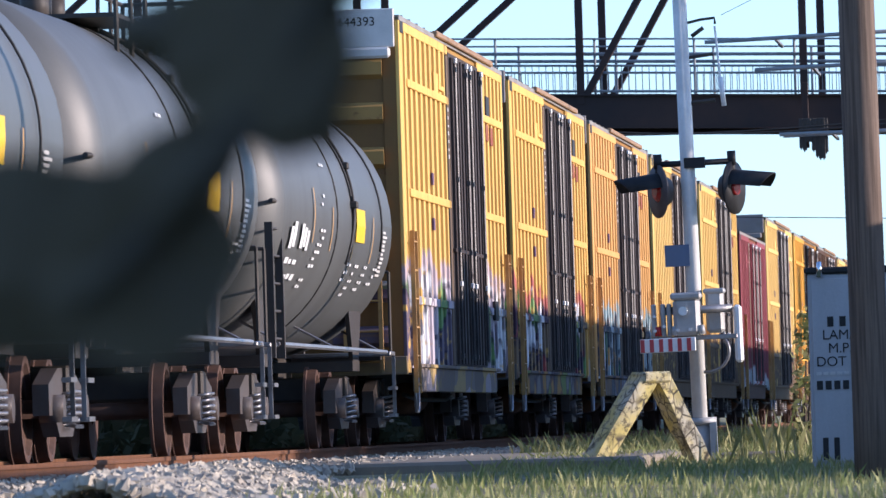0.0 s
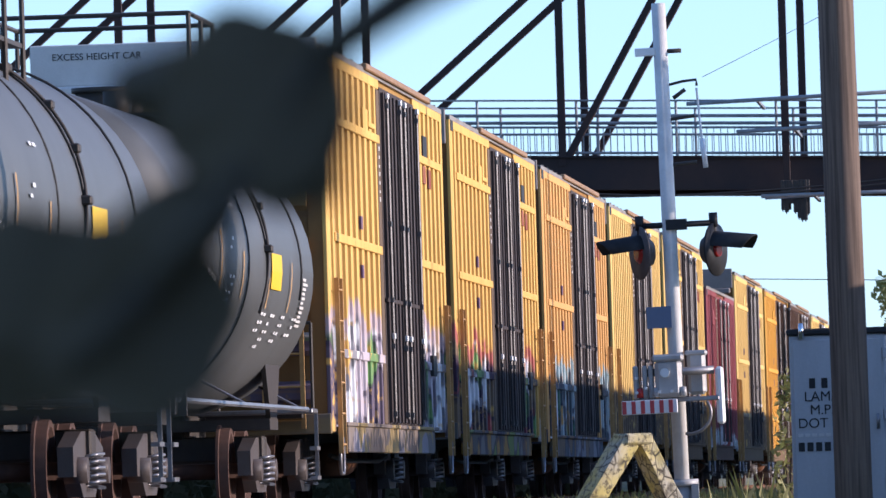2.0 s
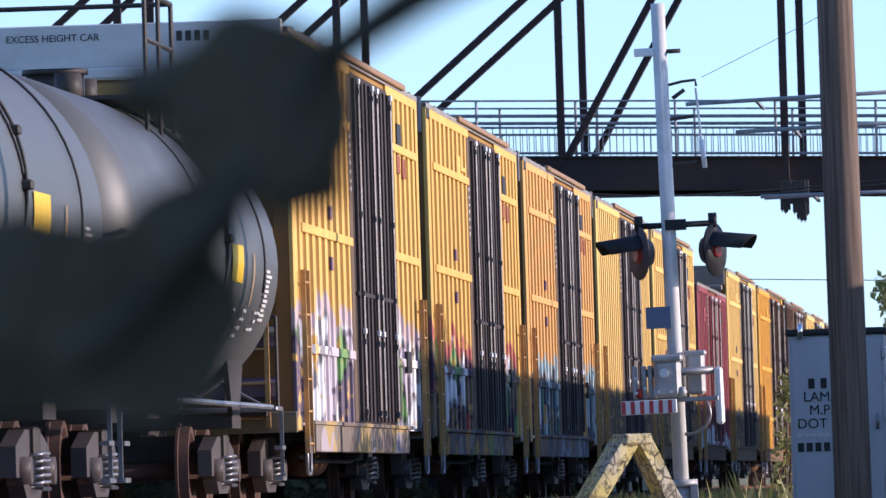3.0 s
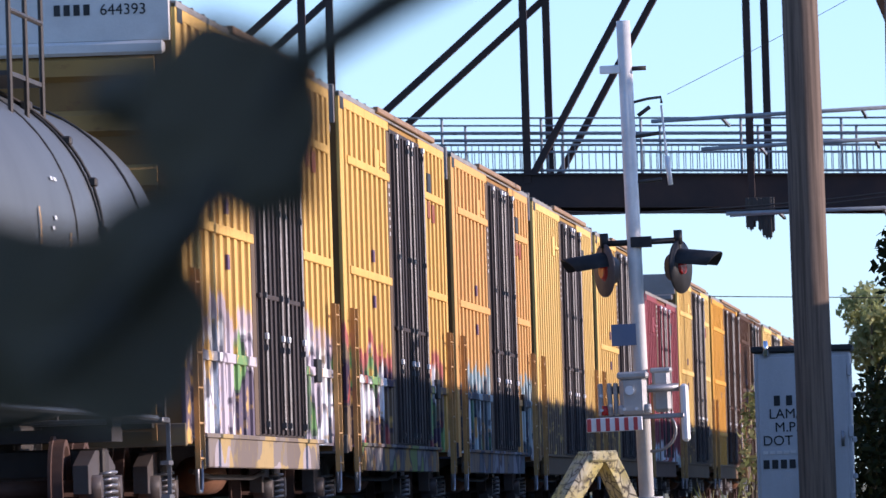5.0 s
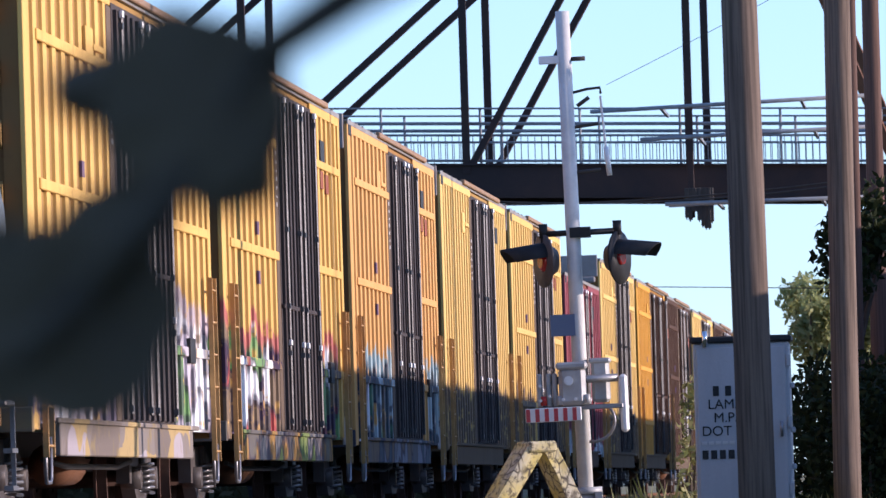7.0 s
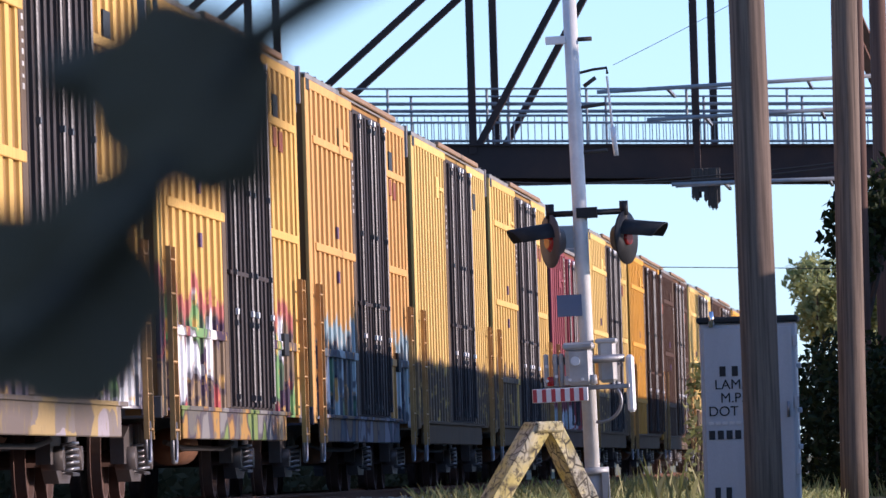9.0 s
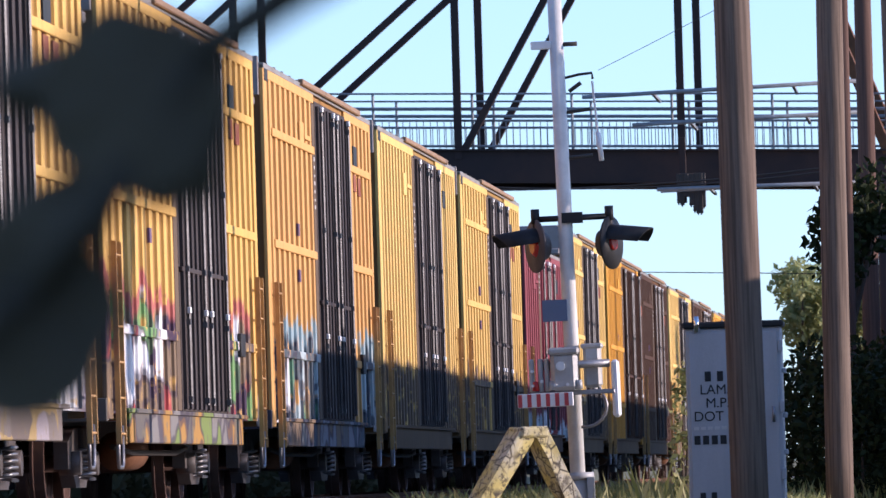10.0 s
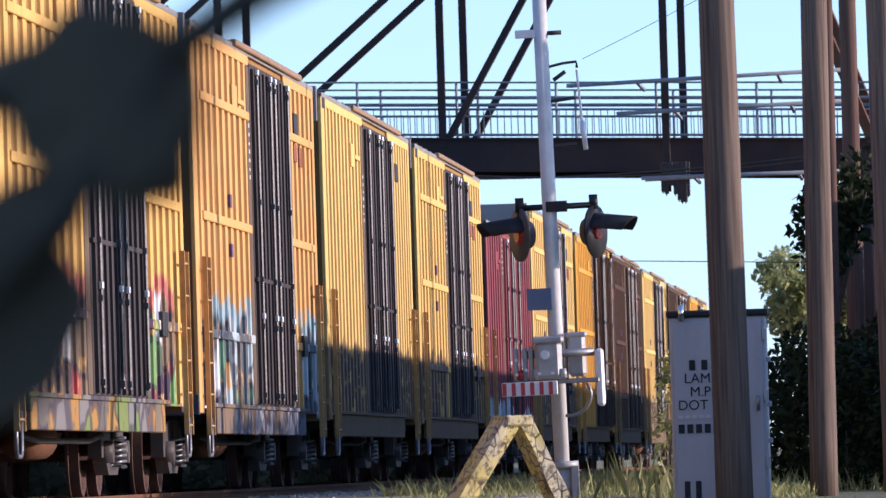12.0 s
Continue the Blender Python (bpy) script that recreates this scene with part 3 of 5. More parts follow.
    build_coupler(car, length - 0.1, length + 0.9)
    part("underframe", boxm(-2.1, -1.1, 0.3, length - 0.3, 0.55, 0.93), M_BLACK, car)
    # brake gear under the floor
    part("brake_reservoir", lathe(bmesh.new(), [(0.0, 0.05), (0.08, 0.20), (1.7, 0.20), (1.78, 0.05)], (-0.62, length / 2 - 2.2, 0.58), 16), M_RUST, car, "rust-brown brake reservoir")
    bm = bmesh.new()
    sweep(bm, [(-0.45, 5.2, 0.62), (-0.42, 7.0, 0.56), (-0.42, length - 7.0, 0.56), (-0.45, length - 5.2, 0.62)], 0.03, 6)
    part("brake_pipe", bm, M_BLACK, car)
    bm = bmesh.new()
    sec = ((4.6, 0.66), (5.6, 0.46), (length - 5.6, 0.46), (length - 4.6, 0.66))
    for x in (-0.95, -0.90):
        bm.faces.new([bm.verts.new((x, yy, z)) for yy, z in sec])
    lo = list(bm.verts)
    for k in range(4):
        bm.faces.new((lo[k], lo[(k + 1) % 4], lo[4 + (k + 1) % 4], lo[4 + k]))
    part("fishbelly_sill", bm, M_RUST, car, "rust-brown deep sill under the floor")
    build_truck(car, 2.9, wheels)
    build_truck(car, length - 2.9, wheels)
    return car, wheels


def build_tank(y, label, length=15.7):
    car = thing("tank_car", label, "freight car", pose(SIDE, y, 0), "cars of the train")
    wheels = []
    R, ax, az = 1.48, -1.51, 2.55
    prof = [(0.0, 0.02)] + [(0.72 * (1 - math.cos(a)), R * math.sin(a)) for a in (0.2, 0.4, 0.6, 0.8, 1.0, 1.2, 1.4)] + [(0.72, R)]
    prof += [(length / 2, R + 0.02)] + [(length - p, r) for p, r in prof[::-1]]
    part("tank_shell", lathe(bmesh.new(), prof, (ax, 0.0, az), 48), M_TANK, car, "dark grey riveted tank shell")
    for p, low in ((8.95, -6), (13.1, -12)):
        bm = bmesh.new()
        sweep(bm, [Vector((ax + (R + 0.03) * math.cos(a), p, az + (R + 0.03) * math.sin(a))) for a in [radians(d) for d in range(low, 85, 6)]], 0.013, 6)
        part("vent_pipe", bm, M_BAND, car, "thin dark pipe bent over the shell")
    for p in (1.9, length - 1.9):
        bm = bmesh.new()
        for xx in (-2.75, -0.45):
            vs = [bm.verts.new(c) for c in ((xx, p - 0.35, 0.95), (xx, p + 0.35, 0.95), (xx, p + 1.0, 1.72), (xx, p - 1.0, 1.72))]
            ws = [bm.verts.new((v.co.x + 0.05, v.co.y, v.co.z)) for v in vs]
            bm.faces.new(vs), bm.faces.new(ws[::-1])
            for i in range(4):
                bm.faces.new((vs[i], vs[i - 1], ws[i - 1], ws[i]))
        box(bm, -2.75, -0.40, p - 0.5, p + 0.5, 0.88, 1.0)
        part("saddle", bm, M_BLACK, car)
        build_truck(car, p, wheels)
    for y0, y1 in ((-0.45, 2.0), (length - 2.0, length + 0.45)):
        part("stub_sill", boxm(-1.85, -1.35, y0, y1, 0.72, 1.06, 0.02), M_BLACK, car)
        out = y0 if y0 < 0 else y1 - 0.7
        part("end_platform", boxm(-3.05, -0.12, out, out + 0.7, 1.06, 1.11, 0.01), M_STEEL, car, "worn steel end platform")
        edge = y0 + 0.03 if y0 < 0 else y1 - 0.03
        bm = bmesh.new()
        for xx in (-3.0, -2.0, -1.2, -0.17):
            tube(bm, (xx, edge, 1.1), (xx, edge, 2.05), 0.02, n=6)
        tube(bm, (-3.0, edge, 2.05), (-0.17, edge, 2.05), 0.02, n=6)
        part("handrail", bm, M_BLACK, car)
        if y0 < 0:
            bm = bmesh.new()
            for yy, hi in ((-0.35, 2.32), (0.75, 2.50)):
                box(bm, -0.16, -0.08, yy - 0.05, yy + 0.05, 0.95, hi)
            for k in range(5):
                tube(bm, (-0.12, -0.35, 1.15 + 0.28 * k), (-0.12, 0.75, 1.15 + 0.28 * k), 0.016, n=5)
            sweep(bm, [Vector((-0.12, 0.75, 2.48)), Vector((-0.12, 0.55, 2.55)), Vector((-0.14, 0.2, 2.55))], 0.025, 5)
            part("end_ladder", bm, M_BLACK, car, "black end ladder with bent grab rail")
        bm = bmesh.new()
        for xx in (-0.14, -0.14):
            box(bm, xx - 0.02, xx + 0.02, edge - 0.02, edge + 0.02, 0.35, 1.1)
        box(bm, -0.18, -0.10, edge - 0.45 if y0 > 0 else edge, edge if y0 > 0 else edge + 0.45, 0.34, 0.38)
        box(bm, -0.18, -0.10, edge - 0.45 if y0 > 0 else edge, edge if y0 > 0 else edge + 0.45, 0.66, 0.70)
        part("step", bm, M_STEEL, car)
        bm = bmesh.new()
        box(bm, -1.70, -1.50, y0 - 0.15 if y0 < 0 else y1 - 0.1, y0 + 0.1 if y0 < 0 else y1 + 0.15, 0.74, 1.0)
        part("coupler", bm, M_BLACK, car)
    # grab rail along the flank and the top gear
    bm = bmesh.new()
    tube(bm, (-0.15, 0.6, 1.10), (-0.15, length - 0.6, 1.10), 0.028, n=6)
    for i in range(3):
        yy = 1.4 + i * (length - 2.8) / 2
        tube(bm, (-0.15, yy, 1.10), (-0.60, yy, 1.35), 0.015, n=5)
    part("flank_rail", bm, M_STEEL, car, "worn steel flank rail")
    mid = length / 2
    bm = bmesh.new()
    tube(bm, (ax, mid, az + R - 0.05), (ax, mid, az + R + 0.24), 0.28, n=20)
    tube(bm, (ax, mid, az + R + 0.24), (ax, mid, az + R + 0.29), 0.32, n=20)
    part("manway", bm, M_BLACK, car)
    for yy in (mid - 0.75, mid + 0.7):
        part("valve_cover", tubem((ax + 0.2, yy, az + R - 0.05), (ax + 0.2, yy, az + R + 0.22), 0.13, n=14), M_BLACK, car)
    for xx in (ax - 1.0, ax + 1.0):
        for yy in (mid - 1.3, mid, mid + 1.3):
            part("railing_post", tubem((xx, yy, az + R - 0.45), (xx, yy, az + R + 0.95), 0.025, n=6), M_BLACK, car)
        for z in (0.5, 0.95):
            part("railing_bar", tubem((xx, mid - 1.3, az + R + z), (xx, mid + 1.3, az + R + z), 0.025, n=6), M_BLACK, car)
    for yy in (mid - 1.3, mid + 1.3):
        part("railing_bar", tubem((ax - 1.0, yy, az + R + 0.95), (ax + 1.0, yy, az + R + 0.95), 0.025, n=6), M_BLACK, car)
    part("top_walkway", boxm(ax - 1.0, ax + 1.0, mid - 1.3, mid + 1.3, az + R - 0.06, az + R - 0.02), M_BLACK, car)
    # a thin line with clamps that comes down from the platform
    bm = bmesh.new()
    sweep(bm, [Vector((ax + (R + 0.05) * math.cos(a), mid + 1.0 + 0.25 * math.sin(3 * a), az + (R + 0.05) * math.sin(a))) for a in [radians(d) for d in range(-20, 85, 5)]], 0.016, 5)
    line = part("vapour_line", bm, M_BLACK, car, "thin dark line clamped to the shell")
    for d in (5, 22, 38, 55, 68):
        a = radians(d)
        c = Vector((ax + (R + 0.05) * math.cos(a), mid + 1.0 + 0.25 * math.sin(3 * a), az + (R + 0.05) * math.sin(a)))
        part("clamp", boxm(c.x - 0.05, c.x + 0.05, c.y - 0.08, c.y + 0.08, c.z - 0.04, c.z + 0.04, 0.015), M_BLACK, line)
    bm = bmesh.new()
    sweep(bm, [Vector((ax + (R + 0.02) * math.cos(a), mid - 0.9, az + (R + 0.02) * math.sin(a))) for a in [radians(d) for d in range(-60, 125, 5)]], 0.012, 5)
    part("weld_seam", bm, M_BAND, car)
    # marks on the curved flank
    def mark(name, y0, y1, a0, a1, material, label=""):
        bm = bmesh.new()
        n = max(2, int(abs(a1 - a0) / 5))
        rows = []
        for i in range(n + 1):
            a = radians(a0 + (a1 - a0) * i / n)
            rows.append([bm.verts.new((ax + (R + 0.028) * math.cos(a), yy, az + (R + 0.028) * math.sin(a))) for yy in (y0, y1)])
        for a, b in zip(rows, rows[1:]):
            bm.faces.new((a[0], a[1], b[1], b[0]))
        part(name, bm, material, car, label)
    mark("placard", 9.55, 10.75, -10, 4, M_YPLATE, "yellow warning placard")
    rnd = random.Random(5)
    def words(y0, y1, a0, high, count):
        """A line of stencilled characters, too small to read, as short bars."""
        w = (y1 - y0) / count
        for c in range(count):
            if rnd.random() < 0.88:
                mark("stencil_bar", y0 + w * c, y0 + w * (c + rnd.uniform(0.62, 0.85)), a0 - rnd.uniform(0, 0.25) * high, a0 - high * rnd.uniform(0.85, 1.0), M_MARK)
    for k in range(2):
        words(1.35 + 1.25 * k, 2.4 + 1.25 * k, -7.0, 11.0, 3)
    for low in (-21.5, -28):
        words(1.4, 3.3, low, 2.8, 4)
    for k in range(6):
        words(4.85 - 0.1 * k, 5.5 - 0.1 * k, -7.5 - 3.0 * k, 1.7, 2)
    for y0, low in ((5.6, 20), (4.9, 6.5), (4.9, 3.0), (4.0, -29), (4.0, -32), (3.2, -48), (3.0, -51)):
        words(y0, y0 + 0.5, low, 1.5, 2)
    for y0, n_ in ((9.1, 3), (10.2, 5), (11.5, 4), (12.8, 3)):
        for k in range(n_):
            words(y0 - 0.1 * k, y0 + rnd.uniform(0.4, 0.6) - 0.1 * k, -19.3 - 3.4 * k, 1.6, 2)
    for k in range(11):
        mark("stencil_bar", 13.35, 13.35 + rnd.uniform(0.25, 0.6), -3 - 1.9 * k, -4.1 - 1.9 * k, M_GREYEND)
    for y0, a0, a1 in ((3.95, 8, -14), (6.3, 2, -16), (9.3, -6, -18), (11.9, 2, -18)):
        mark("stripe", y0, y0 + 0.09, a0, a1, M_RUNG, "thin tan edge line")
    return car, wheels


YELLOW, YGRIME = (0.69, 0.43, 0.13), (0.33, 0.19, 0.07)
LILAC, DEEP = (0.47, 0.42, 0.46), (0.06, 0.035, 0.06)
cars = []
paints = [car_paint("yellow_car_paint", YELLOW, YGRIME, 0.3, (WHITE, LILAC, GREEN, WHITE, VIOLET, LILAC), 2.25, rim=(0.44, 0.36, 0.38)),
          car_paint("yellow_car_paint_violet_tag", (0.69, 0.42, 0.125), YGRIME, 1.7, (WHITE, DEEP, RED, DUST_SHADE, GREEN, VIOLET), 2.2, rim=(0.40, 0.13, 0.11)),
          car_paint("yellow_car_paint_blue_tag", (0.66, 0.365, 0.13), YGRIME, 2.9, (BLUE, PALE, (0.10, 0.21, 0.14), BLUE, WHITE, BLUE), 2.15, rim=(0.27, 0.37, 0.40)),
          # the browns of these two put the lower flank's shade into the paint
          car_paint("pale_yellow_car_paint", (0.70, 0.46, 0.15), YGRIME, 5.6, (DUST_SHADE, (0.27, 0.175, 0.09), DUST_SHADE, (0.14, 0.10, 0.075)), 1.95),
          car_paint("plain_yellow_car_paint", (0.72, 0.49, 0.17), YGRIME, 6.3, (DUST_SHADE, (0.25, 0.165, 0.09), (0.16, 0.115, 0.08)), 1.85)]
SILLS.update({"yellow_car_paint": ((0.26, 0.20, 0.11), ((0.33, 0.29, 0.30), (0.36, 0.26, 0.12), (0.20, 0.17, 0.15), (0.16, 0.13, 0.11))), "yellow_car_paint_violet_tag": ((0.17, 0.15, 0.11), ((0.16, 0.21, 0.07), (0.34, 0.19, 0.06), (0.19, 0.18, 0.17), (0.12, 0.11, 0.10))),
              "yellow_car_paint_blue_tag": ((0.16, 0.15, 0.15), (DUST_SHADE, BLUE, (0.22, 0.22, 0.24)))})
M_RED = car_paint("maroon_car_paint", (0.27, 0.075, 0.085), (0.14, 0.04, 0.035), 7.0, (WHITE, RED, PALE), 1.3)
M_BROWN = car_paint("brown_car_paint", (0.085, 0.046, 0.03), (0.045, 0.028, 0.02), 8.0)
M_ORANGE = car_paint("orange_car_paint", (0.68, 0.34, 0.06), YGRIME, 9.0)
TAGWORDS = ("with white and lilac graffiti", "white, red, violet graffiti", "with blue graffiti", "unmarked", "with shade browned into its lower flank")
first = 111.76
for i in range(3):
    cars.append(build_tank(first - 17.4 * (i + 1) + 0.85, "dark grey railway tank car with white stencils and yellow placards"))
for i in range(5):
    mid_style = i == 3
    cars.append(build_boxcar(first + 20.7 * i, paints[(0, 1, 2, 4, 3)[i]], "yellow high boxcar with dark double doors, " + TAGWORDS[i],
                             posts_left=11 if mid_style else 9, posts_right=8 if mid_style else 6, bars=not mid_style))
at = first + 20.7 * 5
cars.append(build_boxcar(at, M_RED, "maroon boxcar, lower than its neighbours", 16.2, 4.45, 5.6, 5.0, 6, 6, M_RED, False, False, False))
at += 17.0
for paint, label, door_mat in ((paints[4], "yellow outside-braced high boxcar with dark double doors, unmarked", M_DOOR), (M_ORANGE, "orange-yellow boxcar with very wide brown doors", M_BROWN),
                               (M_BROWN, "dark brown boxcar with brown doors", M_BROWN), (paints[4], "yellow outside-braced high boxcar with dark double doors, unmarked", M_DOOR),
                               (M_BROWN, "dark brown boxcar with brown doors", M_BROWN), (M_ORANGE, "orange-yellow outside-braced boxcar with dark doors", M_DOOR)):
    wide = "wide" in label
    cars.append(build_boxcar(at, paint, label, door_mat=door_mat, end_header=paint is not M_BROWN, left=8.8 if wide else 8.2, door=9.4 if wide else 5.7, posts_right=1 if wide else 6))
    at += 20.7
lead = cars[3][0]
letters("writing", "EXCESS HEIGHT CAR", 0.105, M_INK, lead, pose(-2.96, -0.034, 5.01, 90, 0, 0))
letters("writing", "644393", 0.15, M_INK, lead, pose(-0.72, -0.034, 4.98, 90, 0, 0))
bm = bmesh.new()
for i in range(4):
    box(bm, -1.16 + i * 0.095, -1.10 + i * 0.095, -0.036, -0.03, 4.98, 5.085)
part("stencil_bar", bm, M_INK, lead)

# ---- crossing signal ----
MY = 92.0
def gz(x, y):
    return ground_height(x, y)


def build_signal():
    s = thing("crossing_signal", "white metal crossing signal mast with two hooded lamps and raised gear", "crossing signal", pose(-3.95, MY, gz(-3.95, MY) - 0.02, 0, -1.13, 0))
    g = gz(-3.95, MY) - 0.02
    part("mast", tubem((0, 0, 0.0), (0, 0, 4.86 - g), 0.075, 0.068, 20), M_MAST, s)
    bm = bmesh.new()
    tube(bm, (0, 0, 0.0), (0, 0, 0.38), 0.14, n=16)
    tube(bm, (0, 0, 0.38), (0, 0, 0.45), 0.16, n=16)
    box(bm, -0.2, 0.2, -0.2, 0.2, -0.05, 0.06)
    for dx in (-0.13, 0.13):
        box(bm, dx - 0.035, dx + 0.035, -0.17, -0.1, 0.05, 0.4)
    part("base", bm, M_SIGBOX, s, "cast metal mast base with ribs")
    # lamp arm and the two flashers, which face along the road across the view
    za = 2.70 - g
    bm = bmesh.new()
    tube(bm, (-0.36, 0, za), (0.36, 0, za), 0.03, n=10)
    tube(bm, (-0.1, 0, za), (0.1, 0, za), 0.055, n=10)
    box(bm, -0.1, 0.1, -0.1, 0.1, za - 0.05, za + 0.05)
    part("lamp_arm", bm, M_HOOD, s).location.x = 0.07
    for side in (-1, 1):
        x = side * 0.36 + 0.07
        zc = za - 0.26
        turn = pose(x, 0, zc, 0, 0, 24 if side < 0 else -22)
        lamp = new("flasher")
        lamp.parent = s
        lamp.matrix_basis = turn
        bm = bmesh.new()
        tube(bm, (0, 0, 0.1), (0, 0, 0.30), 0.03, n=8)
        tube(bm, (0, 0, 0.22), (0, 0, 0.36), 0.045, n=8)
        part("bracket", bm, M_HOOD, lamp)
        bm = bmesh.new()
        prof = [(0.0, 0.0001), (0.0, 0.26), (0.02, 0.26), (0.05, 0.17), (0.13, 0.12), (0.15, 0.0001)]
        rings = [[bm.verts.new((-side * (p - 0.02), r * math.cos(i * math.tau / 24), r * math.sin(i * math.tau / 24))) for i in range(24)] for p, r in prof]
        for a, b in zip(rings, rings[1:]):
            for i in range(24):
                bm.faces.new((a[i], a[(i + 1) % 24], b[(i + 1) % 24], b[i])).smooth = True
        # the left disc's colour is lighter as if lit, the right one's black
        part("background_disc", bm, M_HOOD if side > 0 else M_DISC, lamp, "round lamp background disc")
        bm = bmesh.new()
        n = 18
        outer, tip = [], []
        for i in range(n + 1):
            a = radians(2 + 176 * i / n)
            outer.append((bm.verts.new((side * 0.02, 0.15 * math.cos(a), 0.03 + 0.15 * math.sin(a))), bm.verts.new((side * 0.02, 0.138 * math.cos(a), 0.03 + 0.138 * math.sin(a)))))
            reach = 0.34 + 0.11 * max(0.0, math.sin(a))
            tip.append((bm.verts.new((side * reach, 0.135 * math.cos(a), 0.02 + 0.135 * math.sin(a) - 0.03)), bm.verts.new((side * reach, 0.123 * math.cos(a), 0.02 + 0.123 * math.sin(a) - 0.03))))
        for i in range(n):
            bm.faces.new((outer[i][0], outer[i + 1][0], tip[i + 1][0], tip[i][0])).smooth = True
            bm.faces.new((outer[i][1], tip[i][1], tip[i + 1][1], outer[i + 1][1])).smooth = True
            bm.faces.new((tip[i][0], tip[i + 1][0], tip[i + 1][1], tip[i][1]))
        part("hood", bm, M_HOOD, lamp, "long black lamp hood")
        bm = bmesh.new()
        tube(bm, (side * 0.0, 0, 0), (side * 0.05, 0, 0), 0.135 if side < 0 else 0.08, 0.07, n=20)
        part("lens", bm, M_LENS, lamp, "unlit red lens")
    # small sign plate on the mast
    bm = bmesh.new()
    box(bm, -0.26, -0.02, -0.10, -0.07, 1.91 - g - 0.21, 1.91 - g)
    part("sign_plate", bm, M_BLUE, s, "small blue sign plate")
    # brackets and bare arms near the top
    for a, b, r in (((0, 0, 4.42 - g), (0.2, -0.02, 4.42 - g), 0.022), ((0.1, 0, 3.96 - g), (0.22, 0, 4.04 - g), 0.02), ((0, 0, 3.75 - g), (0.30, 0, 3.78 - g), 0.018), ((0, 0, 3.31 - g), (0.30, 0, 3.33 - g), 0.018)):
        part("bracket", tubem(a, b, r, n=8), M_BLACK, s)
    part("bracket", sweep(bmesh.new(), [(0, 0, 4.08 - g), (0.2, 0, 4.12 - g), (0.33, 0, 4.13 - g), (0.335, 0, 4.07 - g)], 0.014), M_BLACK, s)
    part("top_arm", boxm(-0.25, -0.05, -0.05, -0.02, 4.38 - g, 4.46 - g, 0.008), M_WHITE, s, "short white arm stub")
    bm = bmesh.new()
    tube(bm, (0.33, 0, 4.05 - g), (0.365, 0, 3.48 - g), 0.012, n=6)
    tube(bm, (0.36, 0, 3.55 - g), (0.385, 0, 3.27 - g), 0.025, n=8)
    part("hanging_rod", bm, M_WHITE, s, "white hanging rod")
    # gate machine with its stub arm
    zb = 1.02 - g
    m = part("gate_machine", boxm(-0.21, 0.05, -0.44, -0.12, zb, zb + 0.37, 0.04), M_SIGBOX, s, "grey cast gate machine")
    part("machine_lid", boxm(-0.23, 0.07, -0.46, -0.10, zb + 0.35, zb + 0.42, 0.02), M_SIGBOX, m)
    part("main_shaft", tubem((-0.34, -0.27, zb + 0.25), (0.36, -0.27, zb + 0.25), 0.04, n=12), M_STEEL, m)
    part("shaft_cap", tubem((-0.11, -0.48, zb + 0.24), (-0.11, -0.43, zb + 0.24), 0.045, n=14), M_GALV, m)
    for dx in (-0.40, -0.31, -0.25):
        part("clamp_plate", boxm(dx - 0.025, dx + 0.02, -0.34, -0.18, zb + 0.0, zb + 0.32, 0.01), M_SIGBOX, m)
    for dx, dz in ((-0.39, 0.06), (-0.39, 0.2), (-0.30, 0.1), (-0.05, 0.06), (-0.17, 0.06)):
        part("bolt", tubem((dx, -0.47, zb + dz), (dx, -0.33, zb + dz), 0.016, n=8), M_GALV, m)
    part("junction_box", boxm(0.10, 0.27, -0.18, 0.10, zb + 0.02, zb + 0.43, 0.03), M_SIGBOX, m, "grey junction box with rounded edges")
    part("box_hood", boxm(0.08, 0.29, -0.20, 0.12, zb + 0.40, zb + 0.45, 0.015), M_SIGBOX, m)
    part("counterweight", boxm(0.37, 0.45, -0.32, -0.2, zb - 0.28, zb + 0.28, 0.025), M_WHITE, m, "white counterweight bar")
    part("support_bar", boxm(-0.42, 0.40, -0.33, -0.29, zb - 0.045, zb + 0.0, 0.006), M_STEEL, m)
    for dx in (-0.36, -0.2, 0.06):
        part("small_lamp", tubem((dx, -0.40, zb + 0.01), (dx, -0.40, zb + 0.1), 0.035, 0.028, 10), M_LENS if dx < -0.3 else M_SIGBOX, m)
    arm = part("gate_arm", boxm(-0.54, 0.0, -0.50, -0.44, zb - 0.15, zb - 0.015, 0.006), M_WHITE, s, "red and white striped gate arm")
    for i in range(6):
        part("stripe", boxm(-0.535 + i * 0.09, -0.495 + i * 0.09, -0.505, -0.498, zb - 0.145, zb - 0.02), M_REDTAPE, arm)
    bm = bmesh.new()
    pts = [Vector((0.10 + 0.22 * math.sin(a), -0.1, zb - 0.18 - 0.20 * math.cos(a) + 0.02)) for a in [radians(d) for d in range(-10, 130, 15)]]
    sweep(bm, pts, 0.016, 6)
    part("cable_loop", bm, M_STEEL, s, "looped flexible conduit")
    for ob in (m, arm):
        ob.location.x = 0.015
    for ob in s.children:
        if ob.name.split(".")[0] in ("bracket", "top_arm", "hanging_rod"):
            ob.location.z = -0.03
    return s


build_signal()


